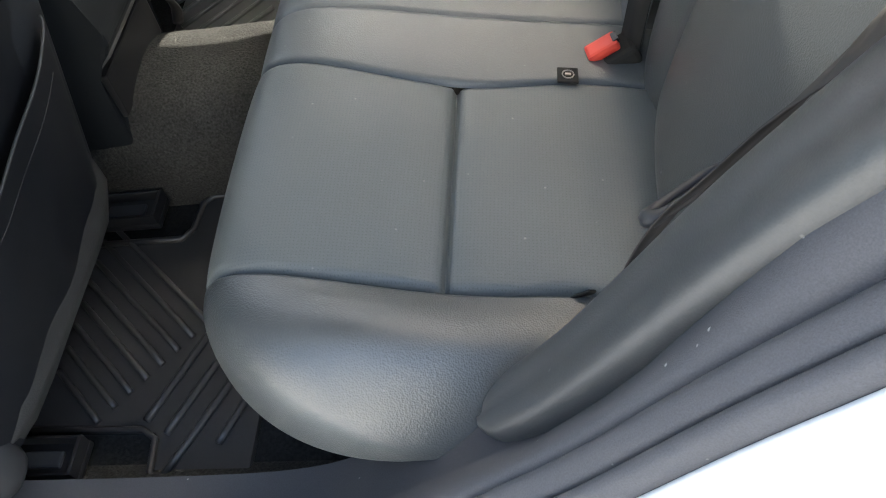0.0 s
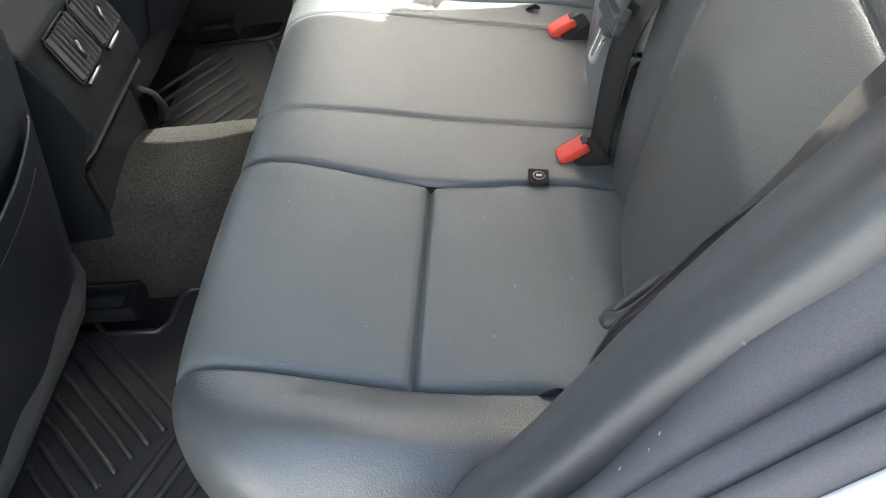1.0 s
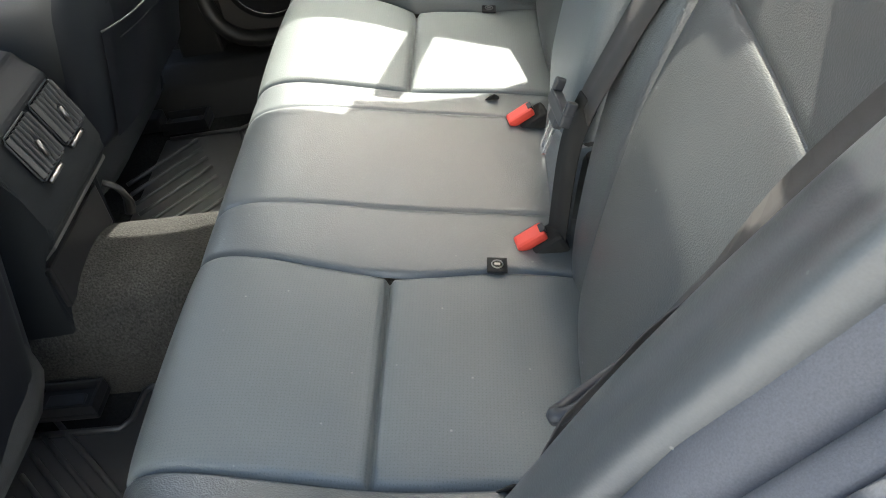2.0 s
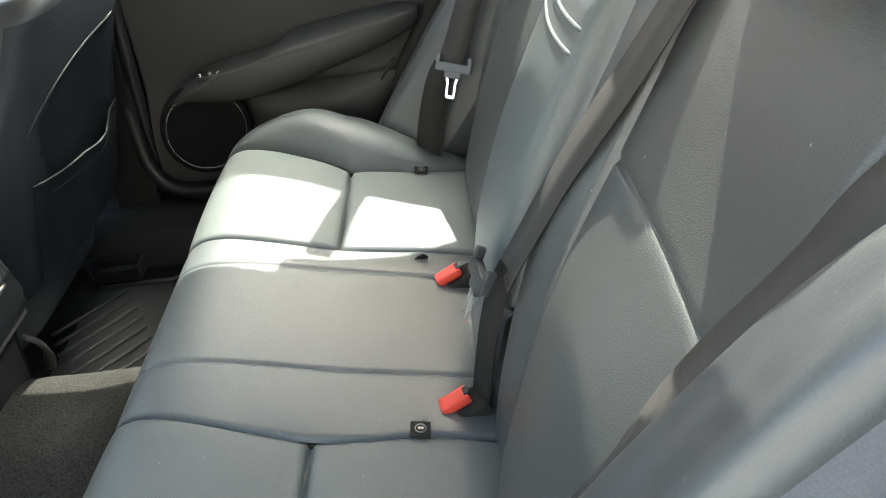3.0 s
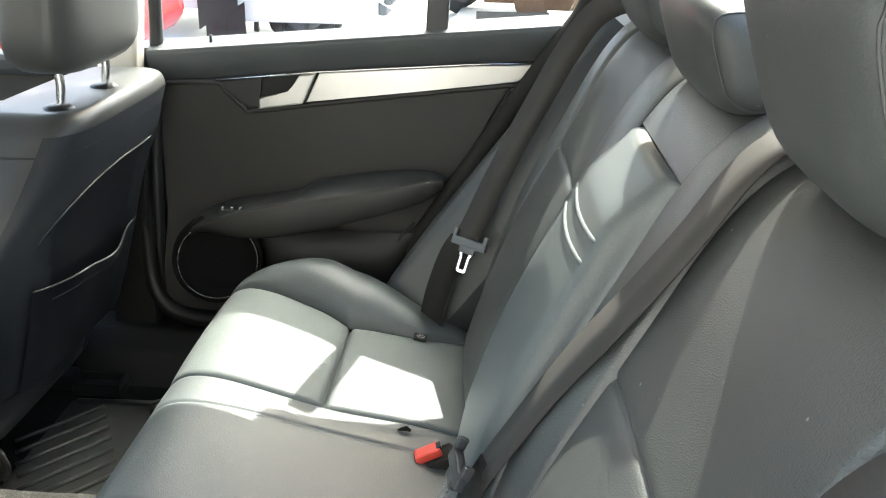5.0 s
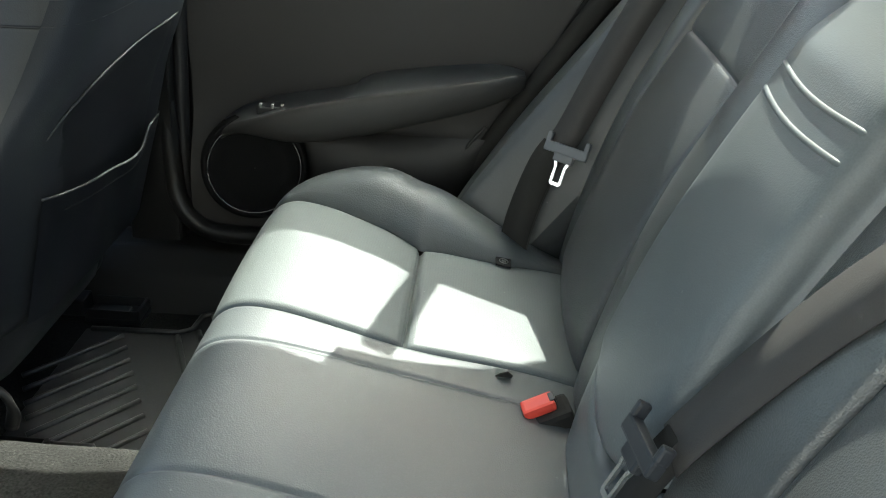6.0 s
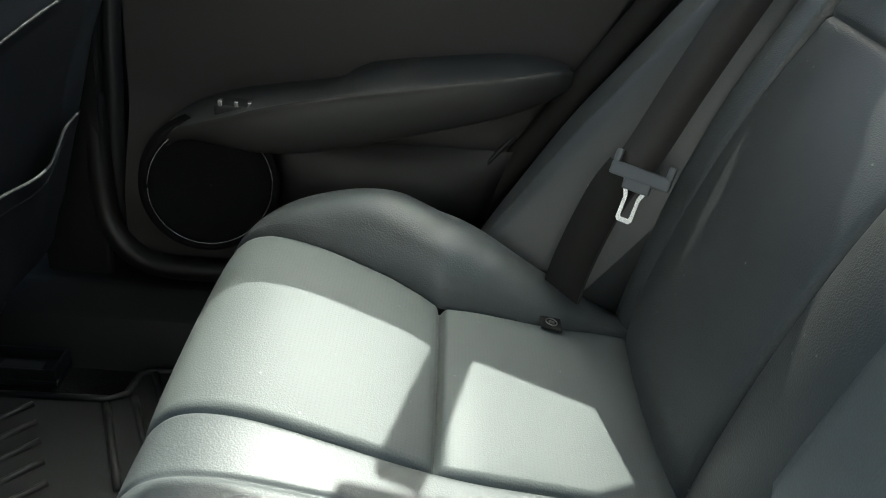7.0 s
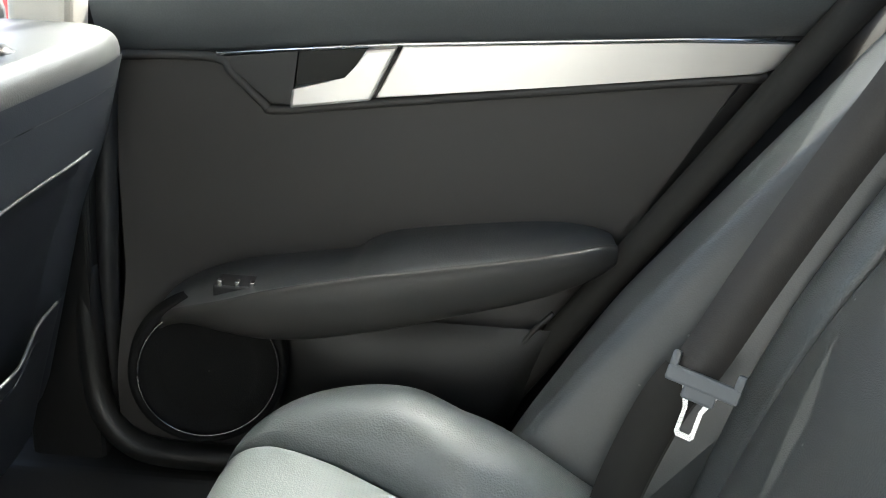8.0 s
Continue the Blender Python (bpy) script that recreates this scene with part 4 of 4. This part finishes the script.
# ---- rubber mats ----
def mat_thing(s):
    m = thing("floor_mat", "black rubber floor mat with raised bars and a rim", "floor mat", "floor mats")
    out = [(-0.66, -0.165), (-0.520, -0.165), (-0.515, -0.100), (-0.40, -0.090), (-0.37, -0.10), (-0.37, -0.512), (-0.482, -0.512), (-0.490, -0.450), (-0.66, -0.446)]
    out = [(x, y * -s) for x, y in out]
    part("sheet", prism_bm(out, "z", 0.274, 0.284, 0.002), RUBBER, m)
    rim = [(-0.66, -0.170), (-0.53, -0.170), (-0.517, -0.155), (-0.513, -0.110), (-0.50, -0.098), (-0.385, -0.094)]
    rim2 = [(-0.65, -0.444), (-0.508, -0.448), (-0.490, -0.460), (-0.486, -0.500), (-0.475, -0.508), (-0.375, -0.509)]
    for r in (rim, rim2):
        v, f = tube([(x, y * -s, 0.286) for x, y in r], 0.0045, 8)
        mesh_ob("rim", v, f, RUBBER, m)
    bars = [((-0.507, -0.437), (-0.445, -0.300)), ((-0.478, -0.454), (-0.415, -0.320)), ((-0.468, -0.503), (-0.385, -0.335)), ((-0.412, -0.467), (-0.378, -0.390))]
    for a, b in bars:
        v, f = tube([(a[0] + (b[0] - a[0]) * q / 6, (a[1] + (b[1] - a[1]) * q / 6) * -s, 0.286) for q in range(7)], 0.0050, 8)
        mesh_ob("bar", v, f, RUBBER, m)
    for q in range(8):
        a = (-0.569 + 0.0155 * q, -0.436 + 0.0185 * q)
        w, h = (0.075 + 0.016 * q, 0.070 + 0.015 * q) if s < 0 else (0.105, 0.120)
        if s > 0:
            a = (-0.592 + 0.0174 * q, -0.430 + 0.0316 * q)
            b = (a[0] - w, a[1] + h)
        else:
            cut = min(1.0, (a[0] + 0.655) / w)
            b = (a[0] - w * cut, a[1] + h * cut)
        v, f = tube([(a[0] + (b[0] - a[0]) * k / 6, (a[1] + (b[1] - a[1]) * k / 6) * -s, 0.2855) for k in range(7)], 0.0042, 8)
        mesh_ob("ridge", v, f, RUBBER, m)
    return m


mat_thing(-1)
mat_thing(1).location.y = 0.075


# ---- front seats ----
def seat_back_x(z):
    return -0.526 + (z - 0.64) * 0.29


def front_seat(s):
    h = thing("front_seat", "black leatherette front seat seen from behind, with a map pocket", "car seat", "front seats")
    z0 = 0.478 if s > 0 else 0.372
    zs = [z0, z0 + 0.002, z0 + 0.008, z0 + 0.018] + [z0 + 0.032 + (0.808 - z0) * q / 24 for q in range(25)] + [0.862 + 0.030 * math.sin(math.pi / 2 * q / 10) for q in range(0, 11)]

    def body(z, a):
        k = 1.0
        if z < z0 + 0.032:
            k = 0.86 + 0.14 * math.sqrt(max(1 - ((z0 + 0.032 - z) / 0.032) ** 2, 0.0)) if z > z0 + 0.001 else 0.0
        if z > 0.862:
            k = math.sqrt(max(1 - ((z - 0.862) / 0.0301) ** 2, 0.0)) * 0.28 + 0.72 if z < 0.8919 else 0.0
        c, sn = math.cos(a), math.sin(a)
        r = (abs(c) ** 4.5 + abs(sn) ** 4.5) ** (-1 / 4.5)
        hx, hy, mid = (0.085, 0.250, 0.416) if s > 0 else (0.085, 0.222, 0.392)
        yy = mid + hy * (0.35 + 0.65 * k if k else 0) * r * sn
        if yy < 0.5:
            yy = 0.5 + (yy - 0.5) * (1 - (0.32 if s > 0 else 0.42) * smooth01((z - 0.70) / 0.22))
        return (seat_back_x(z) - hx + 0.010 * smooth01((z - 0.7) / 0.1) + hx * k * r * c, yy * s, z)
    v, f = grid(body, zs, [2 * math.pi * q / 64 for q in range(65)])
    mesh_ob("backrest", v, f, SEAT, h)
    # dark shell over the rear and the outer side
    lower = [z for z in zs if z0 + 0.002 <= z <= 0.87]
    v, f = grid(lambda z, a: tuple(Vector(body(z, a)) + Vector((0.0015 * math.cos(a), 0.0015 * s * math.sin(a), 0.0))), lower, [radians(-62 + 4.5 * q) for q in range(43)])
    mesh_ob("rear_shell", v, f, SHELL, h, "black shell of the seat back")
    # top cover seam
    pts = [Vector(body(0.842, 2 * math.pi * q / 64)) for q in range(65)]
    v, f = tube(pts, 0.0018, 6)
    mesh_ob("top_seam", v, f, BLACK, h)
    # back panel
    out = spline([(0.196, z0 + 0.008), (0.194, 0.575), (0.199, 0.663), (0.219, 0.712), (0.262, 0.750), (0.33, 0.774), (0.44, 0.787), (0.57, 0.787), (0.636, 0.779), (0.650, 0.748), (0.650, 0.66), (0.648, 0.57), (0.640, z0 + 0.008)], 70)

    def on_back(y, z, off):
        e = abs(y - 0.412) / 0.245
        return (seat_back_x(z) + off + 0.010 * smooth01((z - 0.7) / 0.1) - 0.045 * max(e, 0) ** 5, y * s, z)
    c = (0.41, 0.63)
    rings = []
    for k in (1.0, 0.985, 0.97, 0.9, 0.75, 0.5, 0.25, 0.02):
        off = 0.003 if k > 0.99 else (0.005 if k > 0.975 else 0.003)
        rings.append([on_back(c[0] + (p[0] - c[0]) * k, c[1] + (p[1] - c[1]) * k, off) for p in out])
    vs = [p for r in rings for p in r]
    n = len(out)
    fs = [(i * n + j, i * n + (j + 1) % n, (i + 1) * n + (j + 1) % n, (i + 1) * n + j) for i in range(len(rings) - 1) for j in range(n)]
    mesh_ob("back_panel", vs, fs, PANEL, h, "dark smooth back panel")
    v, f = tube([on_back(p[0], p[1], 0.004) for p in out], 0.0016, 6)
    mesh_ob("panel_piping", v, f, DARKLEATHER, h)
    # pocket with a loose rim
    def rim_z(y):
        return 0.655 - 0.030 * smooth01((y - 0.22) / 0.24) + 0.022 * smooth01((y - 0.466) / 0.03) + 0.002 * math.sin(y * 40)

    def pocket(a, b):
        y = 0.225 + 0.345 * b
        z = z0 + 0.010 + (rim_z(y) - z0 - 0.010) * a
        e = math.sin(math.pi * min(max(b, 0), 1)) ** 0.5
        return on_back(y, z, 0.012 + 0.014 * e * (0.35 + 0.65 * a) + 0.0012 * math.sin(b * 17 + a * 3))
    v, f = grid(pocket, [q / 16 for q in range(17)], [q / 40 for q in range(41)])
    mesh_ob("pocket", v, f, PANEL, h, "soft dark map pocket")
    v, f = tube([pocket(1.0, q / 40) for q in range(38)], 0.0017, 8)
    mesh_ob("pocket_rim", v, f, DARKLEATHER, h, "stitched pocket rim")
    v, f = tube([pocket(0.86, q / 40) for q in range(4, 34)], 0.0007, 5)
    mesh_ob("pocket_seam", v, f, BLACK, h)
    # headrest on two posts
    for y in (0.325, 0.470):
        v, f = tube(spline([(-0.500, y * s, 0.86), (-0.492, y * s, 0.905), (-0.490, y * s, 0.935), (-0.500, y * s, 0.99)], 14), 0.0062, 12)
        mesh_ob("headrest_post", v, f, CHROME, h, "chrome headrest post")
        v, f = tube([(-0.497, y * s, 0.882), (-0.496, y * s, 0.893), (-0.496, y * s, 0.897)], [0.021, 0.021, 0.014], 16)
        mesh_ob("post_collar", v, f, BLACK, h)
    round_box("headrest", (-0.492, 0.398 * s, 1.02), (0.055, 0.138, 0.082), 0, SEAT, h, 4.0, 24, 0.05, "dark leatherette headrest")
    # seat base
    round_box("seat_cushion", (-0.86 if s < 0 else -0.91, 0.392 * s, 0.44), (0.29, 0.235, 0.085), 0, DARKLEATHER, h, 5.0, 18)
    round_box("side_cover", (-0.655 if s < 0 else -0.72, 0.575 * s, 0.395), (0.075, 0.035, 0.05), 0, DKGREY, h, 3.0, 14, 0.0, "dark grey plastic recliner cover")
    for y in ((0.212, 0.570) if s > 0 else (0.166, 0.526)):
        part("seat_rail", box_bm((-1.2, y * s - 0.02, 0.285), (-0.675, y * s + 0.02, 0.315), 0.004), BLACK, h)
        cover = part("rail_cover", box_bm((-0.675, y * s - 0.025, 0.278), (-0.580, y * s + 0.025, 0.288), 0.003), BLACK, h)
        for e in (-0.0235, 0.0205):
            part("rail_lip", box_bm((-0.670, y * s + e, 0.287), (-0.584, y * s + e + 0.003, 0.304), 0.001), BLACK, cover)
        part("rail_end", box_bm((-0.586, y * s - 0.0235, 0.287), (-0.581, y * s + 0.0235, 0.305), 0.001), BLACK, cover)
        part("rail_bolt", box_bm((-0.660, y * s - 0.010, 0.287), (-0.605, y * s + 0.010, 0.294), 0.003), DKGREY, cover)
    return h


SHELL = mat("black_shell_leatherette", (0.021, 0.024, 0.029), 0.48, grain=0.08, scale=700, bump=0.2, voronoi=True, spec=0.3)
PANEL = mat("smooth_black_panel", (0.012, 0.0135, 0.017), 0.42, grain=0.05, vary=0.2, spec=0.26)
SEAT = mat("black_seat_leatherette", (0.050, 0.051, 0.051), 0.40, grain=0.10, scale=700, bump=0.25, voronoi=True)
front_seat(1)
near_seat = front_seat(-1)
near_seat.location = (0.020, 0.036, 0.014)

# ---- centre console with air vents ----
CONSOLE = mat("dark_console_plastic", (0.015, 0.017, 0.019), 0.48, grain=0.08, scale=800, bump=0.15, spec=0.22)
con = thing("centre_console", "dark centre console end with two framed air vents", "console")
prof = [(-1.15, 0.36), (-0.568, 0.36), (-0.566, 0.505), (-0.532, 0.535), (-0.520, 0.552), (-0.521, 0.570), (-0.530, 0.615), (-0.548, 0.672), (-0.575, 0.705), (-0.62, 0.722), (-1.15, 0.73)]
part("body", prism_bm(prof, "y", -0.092, 0.102, 0.008, 3), CONSOLE, con)
part("lower_flap", prism_bm([(-0.569, 0.430), (-0.560, 0.430), (-0.556, 0.500), (-0.567, 0.500)], "y", -0.080, 0.090, 0.003), BLACK, con)
part("lip_trim", prism_bm([(-0.560, 0.508), (-0.530, 0.532), (-0.532, 0.540), (-0.562, 0.516)], "y", -0.085, 0.104, 0.002), DULLMETAL, con)
slope = Vector((-0.018, 0, 0.057)).normalized()
out_n = Vector((0.953, 0, 0.301)).normalized()
for y0 in (-0.048, 0.026):
    base = Vector((-0.5265, y0, 0.603))
    vent = mesh_ob("air_vent", *grid(lambda a, b: base + slope * (a * 0.066) + Vector((0, b * 0.066, 0)) + out_n * 0.0022, [0, 1], [0, 1]), SPEAKER, con)
    ring = [base + slope * (0.066 * a) + Vector((0, 0.066 * b, 0)) + out_n * 0.004 for a, b in ((0, 0.06), (0, 0.94), (0.06, 1), (0.92, 1), (1, 0.92), (1, 0.08), (0.92, 0), (0.06, 0), (0, 0.06))]
    mesh_ob("vent_frame", *tube(ring, 0.0014, 6), DKGREY, vent, "thin grey vent frame")
    for k in range(7):
        p = base + slope * 0.003 + Vector((0, 0.005 + 0.0090 * k, 0)) + out_n * 0.003
        sl = bmesh.new()
        vs = [sl.verts.new(q) for q in (p, p + slope * 0.060, p + slope * 0.060 + out_n * 0.006 + Vector((0, 0.003, 0)), p + out_n * 0.006 + Vector((0, 0.003, 0)))]
        bk = [sl.verts.new(q.co + Vector((0, 0.0016, 0))) for q in vs]
        sl.faces.new(vs)
        sl.faces.new(bk[::-1])
        for i in range(4):
            sl.faces.new((vs[i], bk[i], bk[(i + 1) % 4], vs[(i + 1) % 4]))
        part("slat", sl, DARKLEATHER, vent)
    v, f = tube([base + slope * 0.016 + Vector((0, 0.033, 0)) + out_n * 0.010, base + slope * 0.038 + Vector((0, 0.033, 0)) + out_n * 0.012], 0.0050, 8, 0.6)
    mesh_ob("vent_knob", v, f, DULLMETAL, vent, "grey vent slider")
    v, f = tube([base + slope * -0.006 + Vector((0, 0.010 + 0.009 * q, 0)) + out_n * 0.003 for q in range(5)], 0.0035, 8)
    mesh_ob("vent_wheel", v, f, DULLMETAL, vent)
v, f = tube(spline([(-0.560, 0.112, 0.485), (-0.545, 0.116, 0.470), (-0.540, 0.118, 0.445), (-0.548, 0.120, 0.420)], 12), 0.008, 8, 0.6)
mesh_ob("side_clip", v, f, LOWPLASTIC, con)

# ---- outside ----
# unseen wall, added behind the camera to bounce sunlight onto the near side
structure("yard_wall", box_bm((-16.0, -6.3, 0.0), (16.0, -6.0, 4.2), 0.03), BOUNCEWALL, "pale wall added out of view to bounce sunlight into the car", "wall")
bm = bmesh.new()
bmesh.ops.create_grid(bm, x_segments=40, y_segments=40, size=600)
structure("ground", bm, ASPHALT, "pale sunlit concrete yard", "ground")


def wheel(parent, x, y, r, w):
    v, f = tube([(x, y - w / 2, r), (x, y - w / 2 + 0.02, r), (x, y + w / 2 - 0.02, r), (x, y + w / 2, r)], [r * 0.92, r, r, r * 0.92], 28)
    t = mesh_ob("tyre", v, f, RUBBER, parent)
    v, f = tube([(x, y - w / 2 - 0.012, r), (x, y - w / 2 + 0.01, r)], [r * 0.5, r * 0.62], 20)
    mesh_ob("rim", v, f, GREY, t)


def flap_with_marks(parent, x0, x1, y, z0, z1, m0, m1, mz, n):
    fl = part("mud_flap", box_bm((x0, y, z0), (x1, y + 0.02, z1), 0.004), RUBBER, parent, "black mud flap with white marks")
    for k in range(n):
        xk = m0 + (m1 - m0) * k / n
        part("mark", box_bm((xk, y - 0.004, mz), (xk + (m1 - m0) / n * 0.62, y - 0.001, mz + 0.034), 0.0), WHITE, fl)


truck = thing("parked_truck", "white box truck with dark wheels parked in the yard", "truck")
part("body", box_bm((-4.6, 6.55, 0.62), (-0.86, 8.6, 2.7), 0.04), WHITE, truck)
part("side_skirt", box_bm((-2.55, 6.50, 0.235), (-0.90, 6.56, 0.70), 0.02), WHITE, truck)
part("chassis_rail", box_bm((-4.4, 7.0, 0.40), (-0.9, 7.2, 0.64), 0.01), GREY, truck)
part("bumper", box_bm((-0.90, 6.60, 0.30), (-0.82, 8.5, 0.50), 0.02), GREY, truck)
for x, r in ((-1.55, 0.34), (-3.6, 0.36)):
    wheel(truck, x, 6.78, r, 0.26)
for k in range(4):
    part("step_bracket", box_bm((-1.98 + 0.22 * k, 6.62, 0.14), (-1.94 + 0.22 * k, 6.66, 0.26), 0.005), RUBBER, truck)
flap_with_marks(truck, -2.34, -2.00, 6.44, 0.03, 0.62, -2.27, -2.15, 0.06, 4)
trailer = thing("parked_trailer", "dark trailer with rusty axle and black mud flap in the yard", "trailer")
part("bed", box_bm((-0.10, 6.60, 0.62), (4.2, 9.2, 0.86), 0.03), GREY, trailer)
part("axle", box_bm((0.0, 6.9, 0.26), (3.6, 7.0, 0.40), 0.02), RUST, trailer, "rusty brown axle")
part("hub", prism_bm([(0.42 + 0.16 * math.cos(w), 0.30 + 0.16 * math.sin(w)) for w in [math.pi * k / 8 for k in range(16)]], "y", 6.75, 6.95, 0.02), RUST, trailer)
wheel(trailer, 2.2, 6.9, 0.42, 0.28)
wheel(trailer, -0.30, 8.6, 0.30, 0.2)
flap_with_marks(trailer, -0.05, 1.6, 6.52, 0.03, 0.235, 0.24, 0.54, 0.125, 8)

car = thing("parked_red_car", "red car parked beside the rear door", "car")
prof = [(-5.5, 0.30), (-2.02, 0.30), (-1.93, 0.42), (-1.96, 0.86), (-2.08, 0.98), (-2.6, 1.02), (-3.15, 1.42), (-4.15, 1.42), (-4.85, 0.98), (-5.5, 0.80)]
part("body", prism_bm(prof, "y", 3.3, 5.0, 0.06, 3), REDPAINT, car)
part("tail_light", box_bm((-2.18, 3.28, 0.66), (-1.97, 3.32, 0.80), 0.01), RED, car)
for x in (-2.8, -4.85):
    wheel(car, x, 3.38, 0.31, 0.2)
